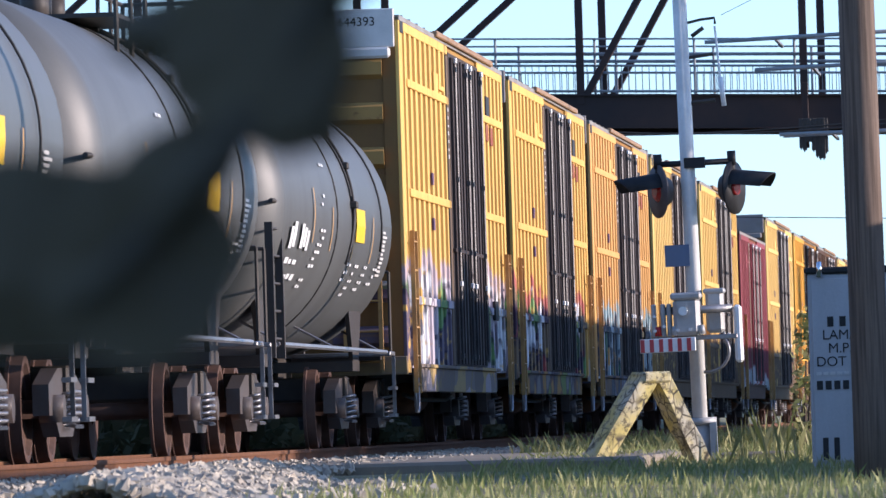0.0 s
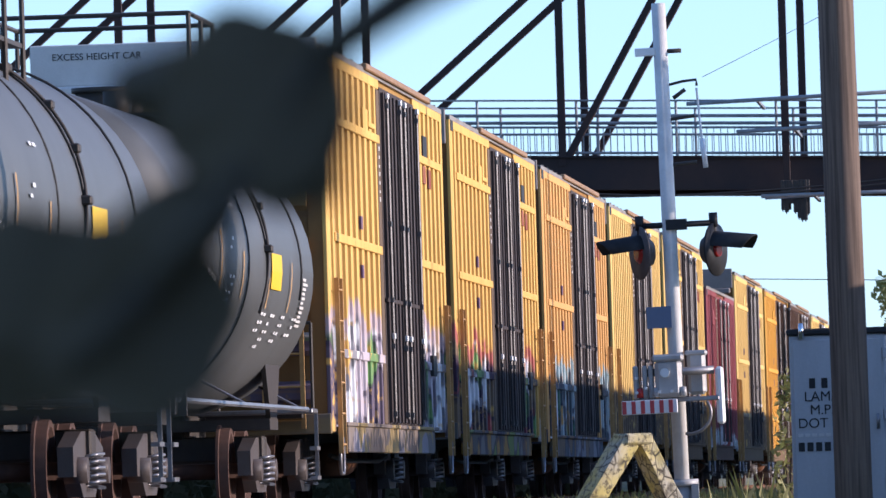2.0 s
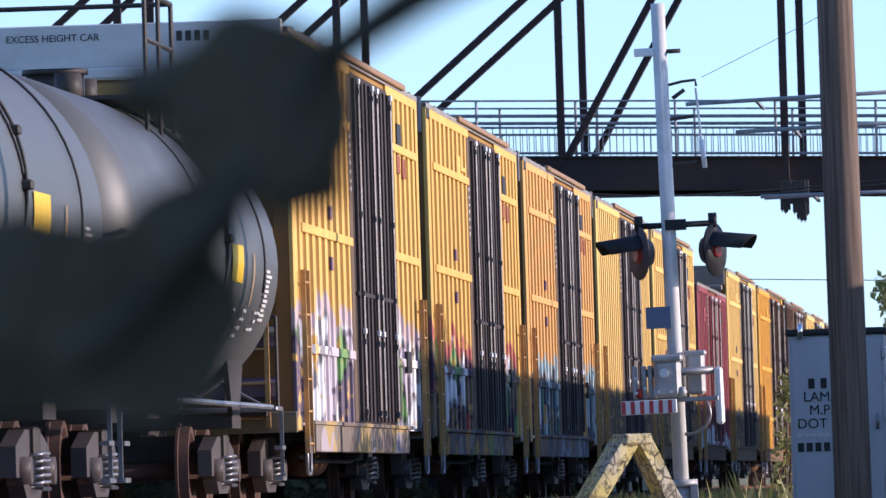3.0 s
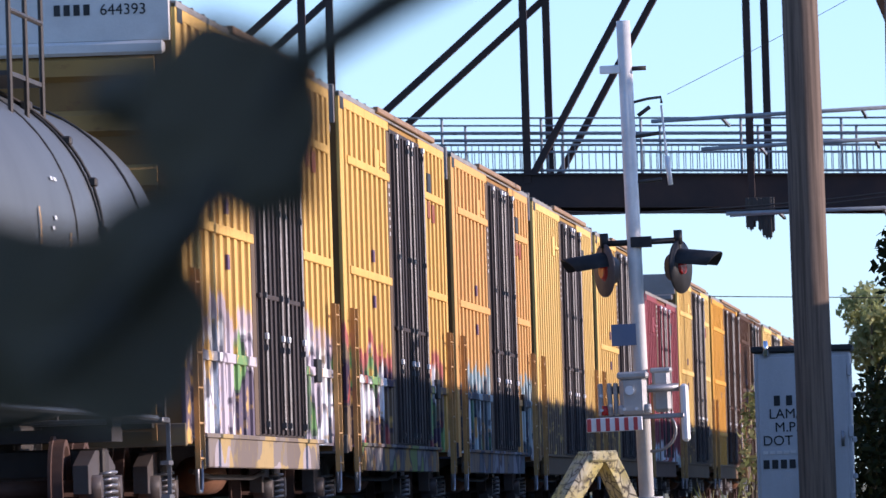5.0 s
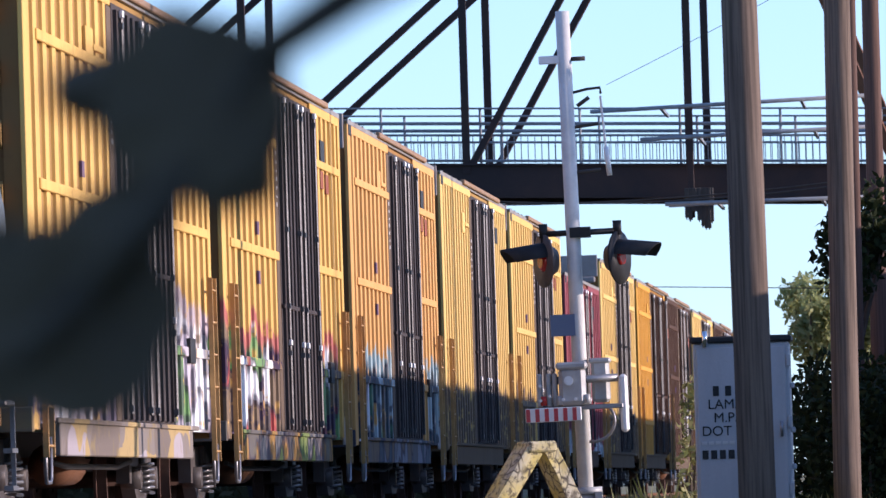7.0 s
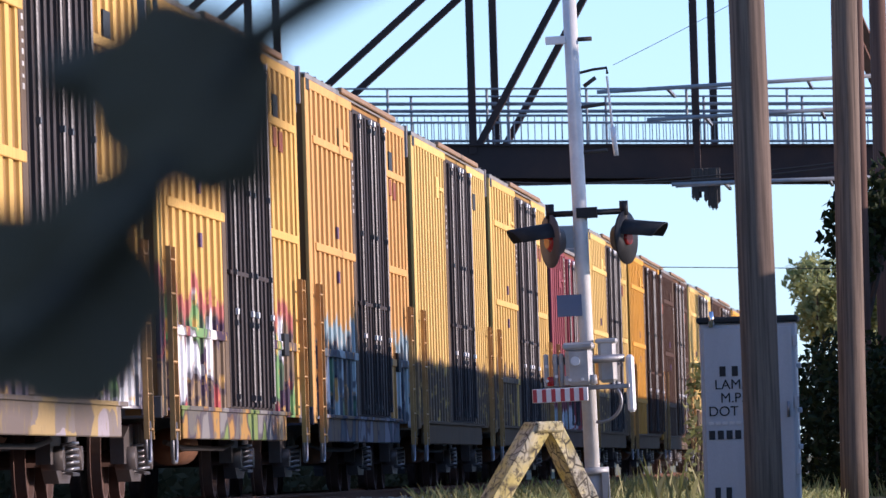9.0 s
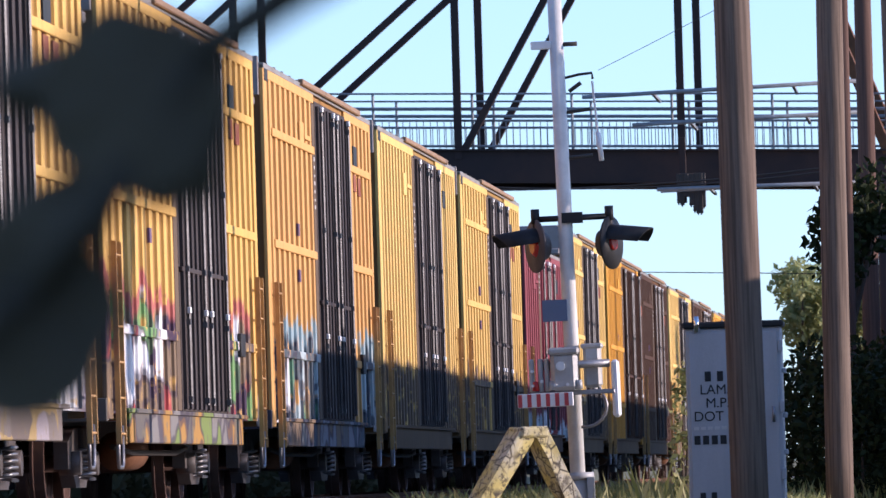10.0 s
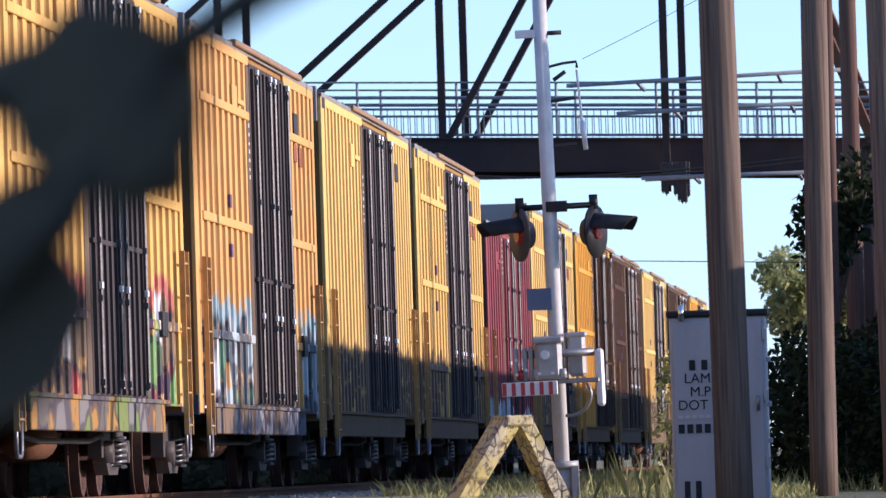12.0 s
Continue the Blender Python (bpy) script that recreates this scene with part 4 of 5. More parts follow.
def build_barrier():
    """Two slabs leaned together into an A, with chipped yellow paint."""
    b = thing("a_frame_barrier", "chipped yellow A-shaped wooden barrier standing in grass", "barrier", pose(-4.25, 88.2, 0.0, 0, 0, 33))
    def slab(x0, z0, x1, z1, w, name):
        bm = bmesh.new()
        d = Vector((x1 - x0, 0, z1 - z0)).normalized()
        nrm = Vector((-d.z, 0, d.x))
        c = []
        for px, pz in ((x0, z0), (x1, z1)):
            for sg in (-1, 1):
                for yy in (-0.12, 0.12):
                    c.append(bm.verts.new(Vector((px, yy, pz)) + nrm * sg * w))
        for f in ((0, 1, 3, 2), (4, 6, 7, 5), (0, 4, 5, 1), (2, 3, 7, 6), (0, 2, 6, 4), (1, 5, 7, 3)):
            bm.faces.new([c[i] for i in f])
        bmesh.ops.subdivide_edges(bm, edges=list(bm.edges), cuts=3, use_grid_fill=True)
        for v in bm.verts:
            v.co += 0.024 * noise.noise_vector(v.co * 7.0)
        return part(name, bevelled(bm, 0.004), M_BARR, b)
    slab(-0.66, -0.22, -0.07, 0.60, 0.085, "leg")
    slab(0.50, -0.20, 0.09, 0.60, 0.075, "leg")
    part("cap", boxm(-0.15, 0.15, -0.15, 0.13, 0.56, 0.665, 0.02), M_BARR, b)
    return b


build_barrier()


def build_shelter():
    g = gz(-2.2, 85.0)
    s = thing("signal_cabinet", "white metal trackside signal cabinet with black stencils", "equipment cabinet", pose(-2.66, 85.0, g - 0.03, 0, 0, 0))
    h = 1.57 - g
    part("body", boxm(0.0, 0.86, 0.0, 0.8, 0.0, h - 0.06, 0.012), M_SHELTER, s)
    part("roof", boxm(-0.025, 0.885, -0.03, 0.83, h - 0.06, h, 0.015), M_INK, s, "dark roof edge")
    part("door", boxm(0.03, 0.83, -0.02, 0.01, 0.08, h - 0.1, 0.006), M_SHELTER, s, "shut white cabinet door")
    part("door_handle", tubem((0.78, -0.05, h * 0.5), (0.78, -0.05, h * 0.5 + 0.14), 0.014), M_STEEL, s)
    part("vent_knob", tubem((0.11, -0.035, h - 0.09), (0.11, -0.035, h + 0.05), 0.03, 0.02, 14), M_CHROME, s, "bright chrome vent knob")
    for z in (0.4, 1.0, 1.55):
        part("hinge", boxm(0.835, 0.875, -0.03, 0.0, z, z + 0.10, 0.004), M_SHELTER, s)
    for x0 in (0.10, 0.20):
        part("stencil_bar", boxm(x0, x0 + 0.05, -0.026, -0.02, 0.10, 0.10 + 0.20, 0.004), M_INK, s)
    for z in (0.62, 0.95, 1.35):
        part("latch", boxm(0.86, 0.90, 0.05, 0.14, z, z + 0.05, 0.008), M_SHELTER, s, "small latch on the cabinet side")
    rows = (("LAMA", 0.92), ("M.P.", 0.80), ("DOT 76", 0.68))
    for body, z in rows:
        letters("writing", body, 0.125, M_INK, s, pose({"LAMA": 0.12, "M.P.": 0.17, "DOT 76": 0.06}[body], -0.024, z - g, 90, 0, 0))
    for x0, x1 in ((0.17, 0.225), (0.28, 0.335)):
        part("stencil_bar", boxm(x0, x1, -0.026, -0.02, 1.035 - g, 1.125 - g), M_INK, s)
    for i in range(5):
        part("stencil_bar", boxm(0.06 + i * 0.078, 0.115 + i * 0.078, -0.026, -0.02, 0.47 - g, 0.55 - g), M_INK, s)
    for i in range(6):
        part("stencil_bar", boxm(0.06 + i * 0.062, 0.105 + i * 0.062, -0.026, -0.02, 0.60 - g, 0.63 - g), M_GREYEND, s)
    return s


build_shelter()


def build_pole(x, y, top, r, mat, label, lean=0.3, foot=None):
    g = gz(x, y) - 0.15 if foot is None else foot
    bm = bmesh.new()
    n, seg = 18, 14
    rings = []
    for k in range(seg + 1):
        t = k / seg
        rr = r * (1.06 - 0.12 * t)
        z = (top - g) * t
        rings.append([bm.verts.new(((rr + 0.006 * noise.noise((i * 0.9, z * 0.8, x))) * math.cos(i * math.tau / n), (rr + 0.006 * noise.noise((i * 0.9, z, y))) * math.sin(i * math.tau / n), z)) for i in range(n)])
    for a, b in zip(rings, rings[1:]):
        for i in range(n):
            bm.faces.new((a[i], a[(i + 1) % n], b[(i + 1) % n], b[i])).smooth = True
    bm.faces.new(rings[0][::-1]), bm.faces.new(rings[-1])
    return solid("utility_pole", bm, mat, label, "utility pole", pose(x, y, g, 0, lean, 0), "utility poles")


build_pole(-1.815, 73.0, 9.0, 0.138, M_WOODPOLE, "weathered grey-brown wooden utility pole before the cabinet", -0.4)
build_pole(-1.45, 94.0, 9.5, 0.130, M_WOODPOLE, "weathered grey-brown wooden utility pole, scarred near its foot", 0.45)
build_pole(-1.67, 120.0, 9.4, 0.075, M_WOODPOLE2, "thin reddish-brown wooden pole among the bushes", 0.3)
build_pole(-1.70, 147.0, 10.5, 0.135, M_WOODPOLE2, "reddish-brown wooden utility pole", 0.1)
build_pole(-0.80, 105.0, 9.5, 0.150, M_WOODPOLE, "dark wooden utility pole among bushes", -0.5)

# ---- footbridge ----
BY, SKEW, FALL = 211.0, -0.14, -0.036
def bpt(x, off, z):
    """A point on the bridge: x across the view, off metres behind its near truss."""
    return (x + 0.075 + 0.051 * off, BY + SKEW * (x + 11.6) + off, z + FALL * (x + 11.6))


def build_bridge():
    b = thing("footbridge", "dark steel truss footbridge with grey railings over the track", "bridge")
    deck0, deck1, chord = 6.80, 7.50, 11.75
    x0, x1 = -30.0, -2.0
    W = 5.0
    def beam(name, p, q, w, h, mat, parent=b, label=""):
        bm = bmesh.new()
        p, q = Vector(p), Vector(q)
        d = (q - p).normalized()
        u = d.cross(Vector((0, 0, 1))) if abs(d.z) < 0.95 else Vector((1, 0, 0))
        u.normalize()
        v = d.cross(u)
        c = [bm.verts.new(e + u * a * w / 2 + v * k * h / 2) for e in (p, q) for a, k in ((-1, -1), (1, -1), (1, 1), (-1, 1))]
        for f in ((3, 2, 1, 0), (4, 5, 6, 7), (0, 1, 5, 4), (1, 2, 6, 5), (2, 3, 7, 6), (3, 0, 4, 7)):
            bm.faces.new([c[i] for i in f])
        return part(name, bm, mat, parent, label)
    for off in (0.0, W):
        beam("deck_girder", bpt(x0, off, 7.15), bpt(x1, off, 7.15), 0.14, 0.70, M_BRIDGE)
        beam("girder_flange", bpt(x0, off, 6.79), bpt(x1, off, 6.79), 0.34, 0.04, M_BRIDGE)
        beam("girder_flange", bpt(x0, off, 7.51), bpt(x1, off, 7.51), 0.34, 0.04, M_BRIDGE)
        beam("top_chord", bpt(x0, off, chord + 0.25), bpt(x1 - 1.75, off, chord + 0.25), 0.2, 0.25, M_BRIDGE)
        beam("end_post", bpt(x1 - 1.8, off, chord + 0.2), bpt(x1, off, 7.45), 0.2, 0.22, M_RUST)
        for i in range(-3, 3):
            px = -11.6 + 5.01 * i
            if px > x1 - 1 or px < x0:
                continue
            beam("truss_post", bpt(px, off, 7.3), bpt(px, off, chord + 0.25), 0.17, 0.2, M_BRIDGE)
            full = i < 0
            end = px + 5.01 if full else px + 2.49
            if i < 1:
                lag = (0.08 if off == 0.0 else 0.10) if full else 0.0
                beam("diagonal", bpt(px + 0.1 + lag, off, 7.45), bpt(end + 0.13 + lag, off, chord + 0.15), 0.13, 0.15, M_BRIDGE)
    part_deck = bmesh.new()
    c = [part_deck.verts.new(bpt(x, o, z)) for z in (7.30, 7.42) for x, o in ((x0, 0.1), (x1, 0.1), (x1, W - 0.1), (x0, W - 0.1))]
    for f in ((3, 2, 1, 0), (4, 5, 6, 7), (0, 1, 5, 4), (1, 2, 6, 5), (2, 3, 7, 6), (3, 0, 4, 7)):
        part_deck.faces.new([c[i] for i in f])
    part("deck", part_deck, M_BRIDGE, b)
    for i in range(14):
        px = x0 + 1 + i * 2.05
        beam("floor_beam", bpt(px, 0.1, 7.05), bpt(px, W - 0.1, 7.05), 0.12, 0.3, M_BRIDGE)
    # railings: rails, posts and pickets
    for off in (0.16, W - 0.16):
        for z, r in ((7.60, 0.03), (8.17, 0.028), (8.43, 0.04), (8.77, 0.022)):
            part("rail", tubem(bpt(x0, off, z), bpt(x1, off, z), r, n=6), M_RAILING, b)
        for i in range(13):
            px = x0 + 0.8 + i * 2.24
            part("rail_post", tubem(bpt(px, off, 7.5), bpt(px, off, 8.77), 0.032, n=6), M_RAILING, b)
        me = mesh_of("picket", tubem((0, 0, 0), (0, 0, 0.57), 0.013, n=4), M_RAILING)
        px = -22.0
        while px < x1 - 0.1:
            pk = part("picket", me, M_RAILING, b)
            pk.matrix_basis = Matrix.Translation(bpt(px, off, 7.6))
            px += 0.155
    # leg at the right end
    for off in (0.0, W):
        part("pier", tubem(bpt(x1 - 0.1, off, -0.4), bpt(x1 - 0.1, off, 6.8), 0.2, n=12), M_BRIDGE, b)
        part("pier", tubem(bpt(-24.0, off, -0.4), bpt(-24.0, off, 6.8), 0.2, n=12), M_BRIDGE, b)
    # hanging bracket gear beneath the deck
    part("hanger", boxm(-6.52, -6.38, 208.5, 208.6, 6.1, 7.55, 0.01), M_BRIDGE, b)
    bm = bmesh.new()
    tube(bm, (-6.95, 208.4, 6.36), (-5.0, 208.4, 6.40), 0.028, n=6)
    part("crossarm", bm, M_RAILING, b, "grey pipe hung under the deck")
    rnd = random.Random(3)
    for x0, x1, z in ((-6.60, -6.34, 6.05), (-6.33, -5.98, 5.86)):
        x = x0
        while x < x1:
            w = rnd.uniform(0.06, 0.10)
            drop = z + rnd.choice((0.0, 0.05, 0.14, 0.18))
            dy = rnd.uniform(-0.03, 0.03)
            hung = part("hanging_box", boxm(x, x + w + 0.012, 208.42 + dy, 208.60 + dy, drop, 6.75, 0.008), M_BLACK, b, "dark equipment box hung under the deck")
            part("nozzle", tubem((x + w / 2, 208.5, drop + 0.06), (x + w / 2, 208.5, drop - 0.04), 0.03, 0.012, 6), M_BLACK, hung)
            x += w
    return b


build_bridge()

# overhead wires
def build_wire(a, b, sag, r, label="thin dark overhead wire"):
    bm = bmesh.new()
    a, b = Vector(a), Vector(b)
    pts = [a.lerp(b, i / 24) - Vector((0, 0, sag * 4 * (i / 24) * (1 - i / 24))) for i in range(25)]
    sweep(bm, pts, r, 5)
    return solid("overhead_wire", bm, M_BLACK, label, "wire", group="wires under the bridge")


# ---- shade from outside the view: plain unseen blocks, added beside the track to cast it ----
solid("warehouse", boxm(3.0, 12.0, 117.4, 246.8, -0.4, 4.51, 0.05), M_WALL, "plain rendered warehouse wall beside the track", "building", kind="structure")
solid("wall_side", boxm(3.0, 3.3, 70.0, 87.2, -1.5, 2.80, 0.02), M_WALL, "plain rendered boundary wall", "wall", kind="structure")
solid("wall_near", boxm(3.0, 3.3, -4.0, 40.0, -1.8, 2.80, 0.02), M_WALL, "plain rendered boundary wall", "wall", kind="structure")

# ---- plants ----
def leaf_cloud(rnd, blobs, count, size, flat=0.5):
    """Leaf quads strewn through blobs (x, y, z, rx, ry, rz)."""
    blobs = np.array(blobs, float)
    rng = np.random.default_rng(rnd)
    vol = blobs[:, 3] * blobs[:, 4] * blobs[:, 5]
    pick = rng.choice(len(blobs), count, p=vol / vol.sum())
    d = rng.normal(size=(count, 3))
    d /= np.linalg.norm(d, axis=1)[:, None]
    rad = rng.uniform(0.25, 1.0, count) ** 0.5
    c = blobs[pick, :3] + d * rad[:, None] * blobs[pick, 3:]
    u = rng.normal(size=(count, 3))
    u /= np.linalg.norm(u, axis=1)[:, None]
    w = np.cross(u, rng.normal(size=(count, 3)))
    w /= np.linalg.norm(w, axis=1)[:, None]
    s = size * rng.uniform(0.6, 1.3, count)[:, None]
    a, b_, e, f = c - u * s, c + w * s * flat, c + u * s, c - w * s * flat
    verts = np.stack([a, b_, e, f], 1).reshape(-1, 3)
    faces = np.arange(count * 4).reshape(-1, 4)
    return verts.tolist(), faces.tolist()


def build_tree(x, y, h, spread, seed, label, mat=M_CROWN, count=6000, size=0.07, low=0.45, lean=0.0):
    g = gz(x, y) - 0.1
    t = thing("tree", label, "tree", pose(x, y, g), "trees beside the track")
    rnd = random.Random(seed)
    bm = bmesh.new()
    tips = []
    tube(bm, (0, 0, 0), (0.05, 0.03 + lean * 0.3, h * 0.5), 0.05 * h ** 0.6, 0.03 * h ** 0.6, 8)
    for i in range(7):
        a, zz = rnd.uniform(0, math.tau), rnd.uniform(low, 0.75) * h
        tip = Vector((math.cos(a) * spread * rnd.uniform(0.5, 0.9), lean + math.sin(a) * spread * rnd.uniform(0.5, 0.9), zz + h * rnd.uniform(0.05, 0.3)))
        tube(bm, (0.03, 0.02 + lean * 0.3, min(zz, h * 0.5)), tip, 0.05, 0.012, 6)
        tips.append(tip)
    part("trunk", bm, M_BARK, t)
    blobs = [(p.x, p.y, min(p.z, h - 0.3), spread * rnd.uniform(0.25, 0.5), spread * rnd.uniform(0.25, 0.5), h * rnd.uniform(0.08, 0.16)) for p in tips]
    blobs += [(rnd.uniform(-0.4, 0.4) * spread, lean + rnd.uniform(-0.4, 0.4) * spread, h * rnd.uniform(low + 0.1, 0.9), spread * 0.5, spread * 0.5, h * 0.13) for _ in range(5)]
    v, f = leaf_cloud(seed, blobs, count, size)
    part("crown", soup("crown", v, f, mat), mat, t)
    return t


def build_bush(x, y, blobs, seed, label, mat=M_CROWN, count=5000, size=0.06):
    t = thing("bush", label, "bush", pose(x, y, gz(x, y)), "bushes beside the track")
    bm = bmesh.new()
    for bl in blobs:
        tube(bm, (bl[0] * 0.3, bl[1] * 0.3, -0.1), (bl[0], bl[1], bl[2]), 0.03, 0.01, 5)
    part("stem", bm, M_BARK, t)
    v, f = leaf_cloud(seed, blobs, count, size)
    part("foliage", soup("foliage", v, f, mat), mat, t)
    return t


# scrub added to close off the bright bank behind the wheels
for k in range(12):
    build_bush(-13.2 - (k % 3) * 0.3, 60 + 17 * k, [(0, -6, 0.7, 1.0, 5, 0.9), (0.2, 0, 0.9, 1.1, 5, 1.1), (-0.3, 6, 0.6, 1.0, 5, 0.9)], 60 + k, "dusty scrub on the far side of the track", M_SCRUB, 4200, 0.16)
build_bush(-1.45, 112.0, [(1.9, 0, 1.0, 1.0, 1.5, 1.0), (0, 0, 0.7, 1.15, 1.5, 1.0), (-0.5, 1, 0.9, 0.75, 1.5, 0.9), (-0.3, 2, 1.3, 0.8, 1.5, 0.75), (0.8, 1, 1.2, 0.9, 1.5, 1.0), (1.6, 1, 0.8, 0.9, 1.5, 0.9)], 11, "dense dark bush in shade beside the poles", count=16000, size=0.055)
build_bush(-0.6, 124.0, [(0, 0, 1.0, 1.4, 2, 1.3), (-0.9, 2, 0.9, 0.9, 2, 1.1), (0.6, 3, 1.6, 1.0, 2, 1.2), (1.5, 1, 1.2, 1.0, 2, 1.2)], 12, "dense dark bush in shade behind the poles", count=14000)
# hedge out of view, added only to keep the sun off the bushes
build_bush(1.1, 113.0, [(0, dy, 1.7, 0.8, 2.6, 1.75) for dy in (-5, -2.5, 0, 2.5, 5)], 14, "unseen dense hedge added to shade the bushes by the poles", count=30000, size=0.09)
build_tree(-1.75, 122.0, 4.15, 0.72, 21, "small tree behind the poles, leaves darkened as in shade", count=1500, size=0.075, low=0.66)
build_tree(-5.0, 262.0, 6.0, 1.2, 22, "pale green tree beyond the shade", M_CROWN2, 2600, 0.12, 0.62)
build_tree(-3.1, 257.0, 5.6, 1.3, 23, "low pale green tree beyond the shade", M_CROWN2, 2600, 0.12, 0.58)
build_tree(-3.6, 330.0, 4.6, 2.5, 24, "far green tree beyond the train", M_CROWN2, 6000, 0.12)
# tree out of view, added so that its crown casts a shadow
build_tree(3.2, 91.0, 6.2, 0.8, 25, "slender leaning tree with a high small crown", M_CROWN, 2600, 0.07, 0.78, 1.5)
build_bush(-3.35, 104.0, [(0, 0, 0.5, 0.12, 0.3, 0.5), (0.05, 0.2, 1.0, 0.16, 0.3, 0.6), (0.15, 0, 1.4, 0.12, 0.2, 0.3)], 15, "tall thin weed growing by the cabinet", M_WEED, 350, 0.05)


def build_grass(name, label, seed, area, count, h0, h1, w, lean=0.25, mat=M_GRASS, vary=1.0):
    rng = np.random.default_rng(seed)
    x0, x1, y0, y1 = area
    px, py = rng.uniform(x0, x1, count), rng.uniform(y0, y1, count)
    pz = np.array([ground_height(a, b) for a, b in zip(px, py)]) - 0.02
    h = rng.uniform(h0, h1, count) * (1 - vary / 2 + vary * rng.random(count))
    a = rng.uniform(0, math.tau, count)
    lx, ly = rng.normal(0, lean, count) * h, rng.normal(0, lean, count) * h
    c, s = np.cos(a) * w, np.sin(a) * w
    v = np.stack([np.stack([px - c, py - s, pz], 1), np.stack([px + c, py + s, pz], 1), np.stack([px + lx * 0.4 + c * 0.7, py + ly * 0.4 + s * 0.7, pz + h * 0.6], 1), np.stack([px + lx, py + ly, pz + h], 1)], 1).reshape(-1, 3)
    ob = new(name, soup(name, v.tolist(), np.arange(count * 4).reshape(-1, 4).tolist(), mat))
    return tagged(ob, label, "grass", kind="stuff")


build_grass("grass", "rough green and straw-coloured grass by the crossing", 31, (-5.7, -1.5, 84, 106), 12000, 0.05, 0.13, 0.006, 0.4)
build_grass("grass", "rough dark grass in shade before the crossing", 32, (-5.2, -1.0, 40, 84), 9000, 0.05, 0.12, 0.008)
build_grass("weeds", "tall seeding weeds by the cabinet and signal", 33, (-3.6, -2.5, 86, 100), 200, 0.2, 0.42, 0.005, 0.2, M_WEED)
build_grass("grass", "rough grass along the ballast", 34, (-6.6, -1.0, 108, 170), 12000, 0.10, 0.26, 0.010)

build_grass("near_grass", "tall dark grass in shade near the lens", 35, (-1.95, -0.2, 17, 25), 11000, 0.68, 0.74, 0.007, 0.10, M_GRASS, 0.15)
build_grass("grass", "straw-coloured grass tufts along the crossing edge", 36, (-6.6, -3.4, 104, 110), 2600, 0.10, 0.22, 0.009, 0.35, M_WEED)


def build_stones(name, label, seed, count, spot):
    """A heap or strew of broken stone; spot(rng) gives a place and the ground's height there."""
    rng = np.random.default_rng(seed)
    base = np.array([(-1, -1, -1), (1, -1, -1), (1, 1, -1), (-1, 1, -1), (-1, -1, 1), (1, -1, 1), (1, 1, 1), (-1, 1, 1)], float)
    quads = np.array([(3, 2, 1, 0), (4, 5, 6, 7), (0, 1, 5, 4), (1, 2, 6, 5), (2, 3, 7, 6), (3, 0, 4, 7)])
    verts, faces = [], []
    for k in range(count):
        p = spot(rng)
        r = rng.uniform(0.018, 0.045)
        q, _ = np.linalg.qr(rng.normal(size=(3, 3)))
        verts.append(((base * rng.uniform(0.5, 1.1, (8, 3)) * r) @ q) + np.array(p))
        faces.append(quads + 8 * k)
    ob = new(name, soup(name, np.concatenate(verts).tolist(), np.concatenate(faces).tolist(), M_STONES))
    return tagged(ob, label, "gravel", kind="stuff")


def heap(rng):
    y = rng.uniform(54, 71)
    x = -6.1 - 0.032 * (y - 62) + rng.normal(0, 0.42)
    c = -6.1 - 0.032 * (y - 62)
    return x, y, max(-0.2, -0.02 - 0.28 * abs(x - c)) - 0.03 * rng.random()


def shoulder(rng):
    return SIDE + rng.uniform(-0.9, 1.4), rng.uniform(58, 135), -0.17 + 0.03 * rng.random()


build_stones("gravel", "heap of pale broken ballast stone beside the track", 41, 9000, heap)
build_stones("gravel", "pale ballast stones strewn along the rail", 42, 7000, shoulder)
bm = bmesh.new()
box(bm, SIDE - 0.1, -4.25, 86, 108, -0.3, -0.11)
solid("crossing_slab", bevelled(bm, 0.03), M_ROAD, "worn grey crossing slab beside the rail", "road", kind="structure")
solid("kerb_stone", boxm(-3.75, -3.0, 91.5, 91.8, -0.3, -0.12, 0.02), M_ROAD, "low pale concrete kerb in the grass", "kerb")
build_wire((-13.0, 206, 6.75), (-3.0, 206, 6.65), 0.30, 0.02)
build_wire((-13.0, 206.5, 6.55), (-3.0, 206.5, 6.75), 0.20, 0.02)
build_wire((-3.64, 92, 4.13), (2.0, 92, 7.2), 0.12, 0.003, "thin pale service wire at the signal mast")
build_wire((-30, 232, 5.75), (12.0, 232, 4.2), -0.15, 0.012)
for a, b in (((-8.52, 206, 8.40), (-2.4, 206, 8.57)), ((-7.45, 206, 7.76), (-2.4, 206, 7.89)), ((-6.95, 206, 6.34), (-2.4, 206, 6.36))):
    solid("pipe", tubem(a, b, 0.045, n=8), M_RAILING, "grey pipe run along the footbridge", "pipe", group="pipes on the bridge")
    for k in (0.25, 0.75):
        p = Vector(a).lerp(Vector(b), k)
        solid("pipe_bracket", boxm(p.x - 0.03, p.x + 0.03, p.y, 210.9, p.z - 0.03, p.z + 0.03), M_RAILING, "grey bracket that holds a pipe", "bracket", group="pipe brackets")

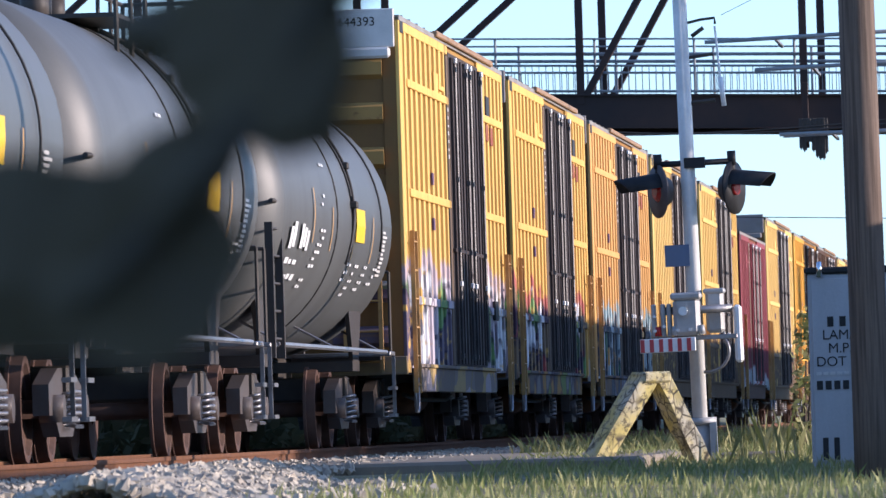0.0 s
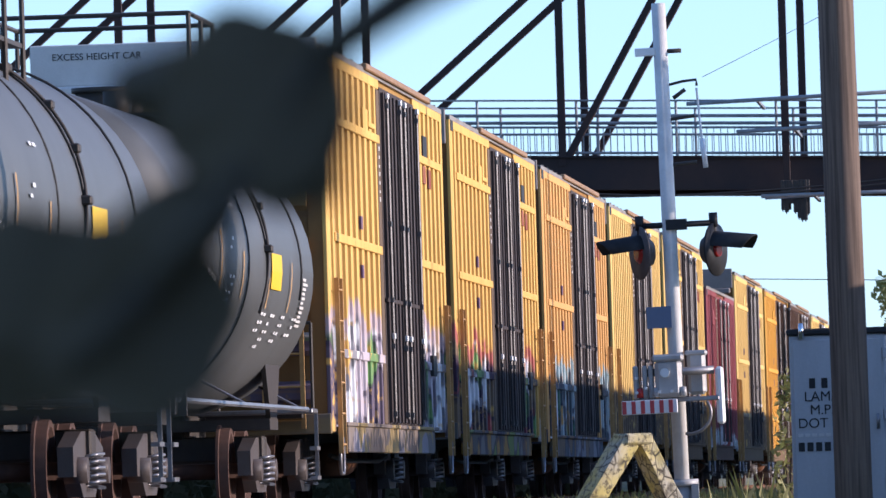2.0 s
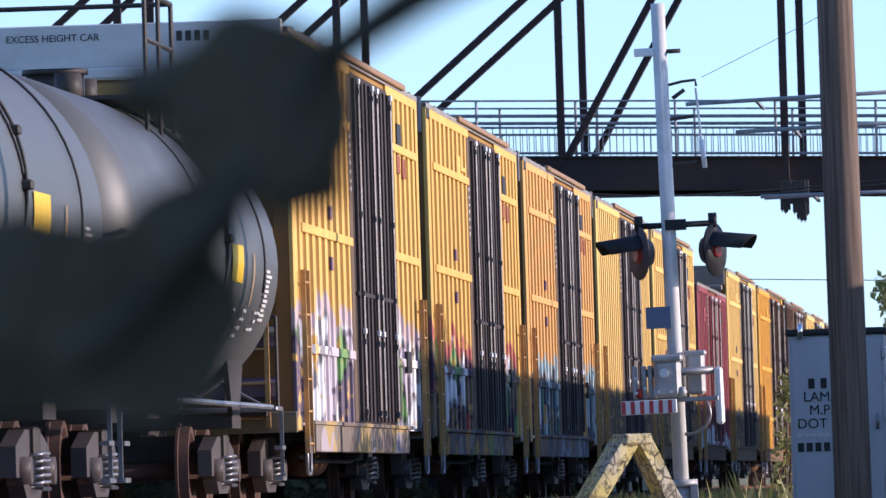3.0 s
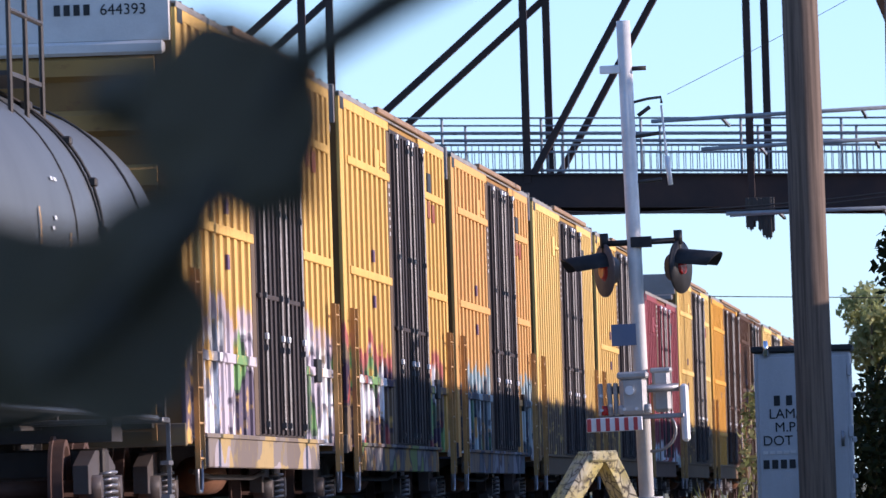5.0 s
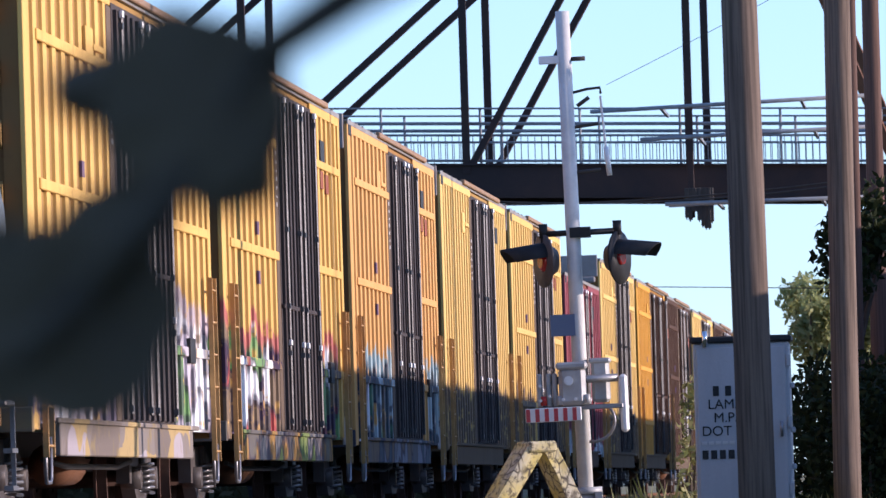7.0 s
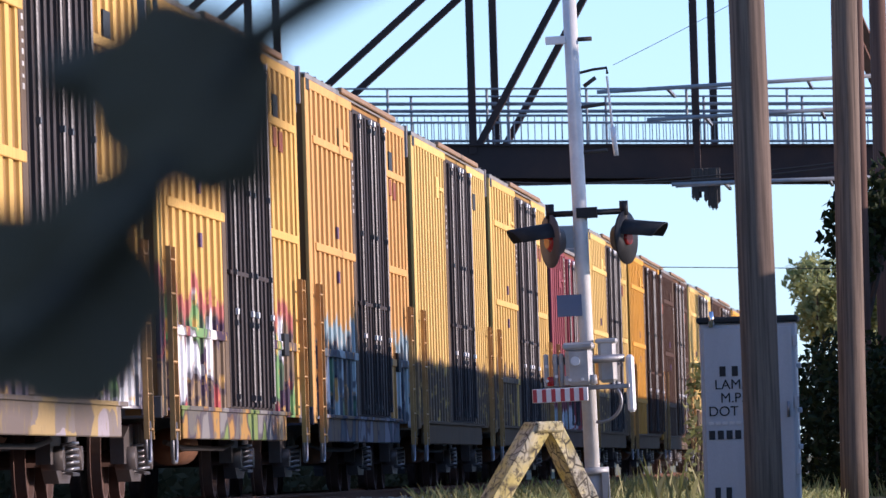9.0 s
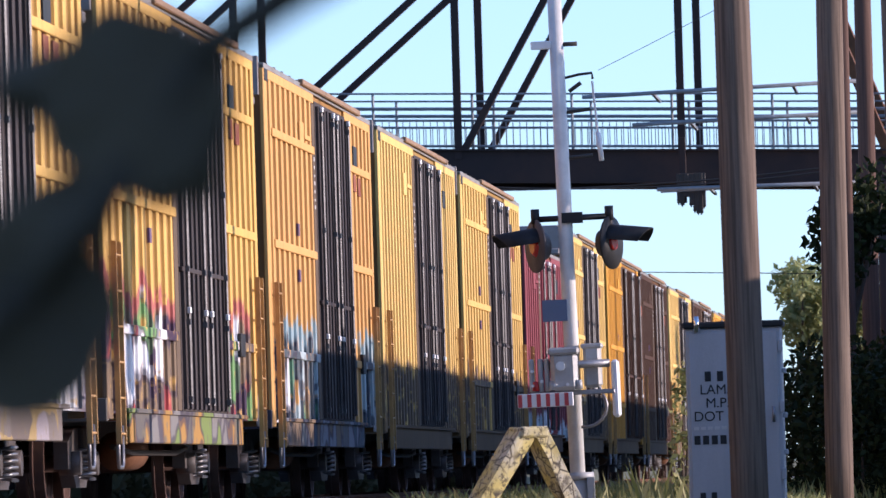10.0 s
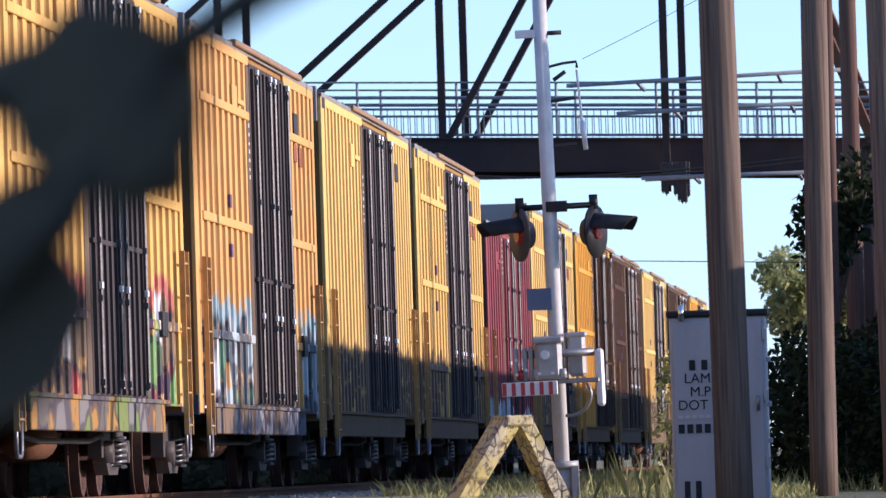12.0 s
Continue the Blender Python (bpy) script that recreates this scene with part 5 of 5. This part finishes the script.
# ---- near leaves before the lens ----
def near_leaves():
    b = thing("leafy_twig", "dark leafy twig hanging in shade close before the lens", "twig", pose(-0.40, 5.0, 0.40))
    def leaf(cx, cz, long, wide, turn, seed, depth=0.0, wave=0.05, blunt=1.0):
        """A curled leaf blade with a wavy margin; turn is the lean of its midrib."""
        rnd = random.Random(seed)
        bm = bmesh.new()
        n, t, ph = 44, radians(turn), rnd.uniform(0, 6)
        rings = []
        for k in (0.0, 0.5, 1.0):
            row = []
            for i in range(n):
                a = i * math.tau / n
                r = k * (1 + wave * math.sin(4 * a + ph) + 0.6 * wave * math.sin(7 * a + 2 * ph))
                dx, dz = long * r * math.cos(a), wide * r * math.copysign(abs(math.sin(a)) ** blunt, math.sin(a))
                row.append((cx + dx * math.cos(t) - dz * math.sin(t), depth + 0.01 * r * math.sin(2 * a + ph) + 0.012 * abs(dz) / wide, cz + dx * math.sin(t) + dz * math.cos(t)))
            rings.append([bm.verts.new(p) for p in row] if k else [bm.verts.new(row[0])])
        for i in range(n):
            bm.faces.new((rings[0][0], rings[1][i], rings[1][(i + 1) % n])).smooth = True
            bm.faces.new((rings[1][i], rings[2][i], rings[2][(i + 1) % n], rings[1][(i + 1) % n])).smooth = True
        part("leaf", bm, M_NEARLEAF, b)
    u = 5.0 / 16758.0
    leaf(-138 * u, -98 * u, 168 * u, 166 * u, 12, 3, 0.0, 0.05, 0.8)
    leaf(-262 * u, -58 * u, 138 * u, 74 * u, 8, 6, 0.01, 0.06, 1.2)
    leaf(-85 * u, -205 * u, 108 * u, 92 * u, -25, 7, 0.01)
    leaf(-25 * u, -110 * u, 70 * u, 110 * u, -8, 10, 0.012)
    leaf(-300 * u, -325 * u, 190 * u, 82 * u, 38, 8, 0.02)
    leaf(-372 * u, -480 * u, 188 * u, 180 * u, 20, 4, 0.03, 0.05, 0.8)
    leaf(-330 * u, -550 * u, 108 * u, 100 * u, 70, 14, 0.035, 0.06, 0.9)
    leaf(-600 * u, -490 * u, 190 * u, 155 * u, -8, 5, 0.05, 0.05, 0.8)
    leaf(-585 * u, -395 * u, 200 * u, 115 * u, 8, 13, 0.045, 0.06, 0.9)
    for p, q, r0, r1 in (((380, 200), (160, 90), 44, 42), ((160, 90), (-10, -15), 42, 36), ((-10, -15), (-140, -210), 24, 22), ((-140, -210), (-330, -420), 34, 30), ((-330, -420), (-480, -560), 30, 24)):
        part("stem", tubem((p[0] * u, 0.01, p[1] * u), (q[0] * u, 0.01, q[1] * u), r0 * u, r1 * u, 10), M_STALK, b)
    return b


twig = near_leaves()
shrub = thing("shrub_branch", "bare dark branch that carries the near twig", "branch", pose(0.16, 5.0, gz(0.16, 5.0) - 0.05))
top_ = 0.62 - gz(0.16, 5.0)
part("stem", tubem((0, 0.1, 0), (0.02, 0.06, top_), 0.018, 0.013), M_STALK, shrub)
part("side_branch", tubem((0.02, 0.06, top_), (-0.50, 0.01, top_ - 0.02), 0.013, 0.009), M_STALK, shrub)

# ---- what moves ----
# the twig sways in the wind: seconds, x, z of its joint
TWIG = [ (0, -0.4050, 0.4490), (0.5, -0.4050, 0.4500), (1, -0.4010, 0.4530), (1.5, -0.3970, 0.4530), (2, -0.3970, 0.4520), (2.5, -0.3960, 0.4510), (4.5, -0.3870, 0.4540), (5, -0.3910, 0.4560), (5.5, -0.4145, 0.4510), (6, -0.3750, 0.4550), (6.5, -0.3850, 0.4560), (7, -0.3780, 0.4550), (9, -0.3870, 0.4520), (9.5, -0.3870, 0.4520), (10, -0.4050, 0.4500), (10.5, -0.4000, 0.4490), (11, -0.4050, 0.4460), (11.5, -0.4110, 0.4470), (12, -0.4130, 0.4450) ]


def motions():
    train = [(0, 0.0), (2.5, 10.75), (5, 21.7), (7.5, 32.6), (10, 43.45), (12, 51.6)]
    def gone(t):
        for (a, p), (b, q) in zip(train, train[1:]):
            if t <= b:
                return p + (q - p) * (t - a) / (b - a)
        return train[-1][1]
    for car, wheels in cars:
        y = car.location.y
        walk(car, [(t, pose(SIDE, y - s, 0)) for t, s in train])
        if y < 175:
            for ws, (x, yy, z) in wheels:
                walk(ws, [(k * 4 / 30, pose(x, yy, z, math.degrees(gone(k * 4 / 30) / 0.457), 0, 0)) for k in range(91)])
    walk(twig, [(t, pose(x, 5.0, z)) for t, x, z in TWIG])


motions()
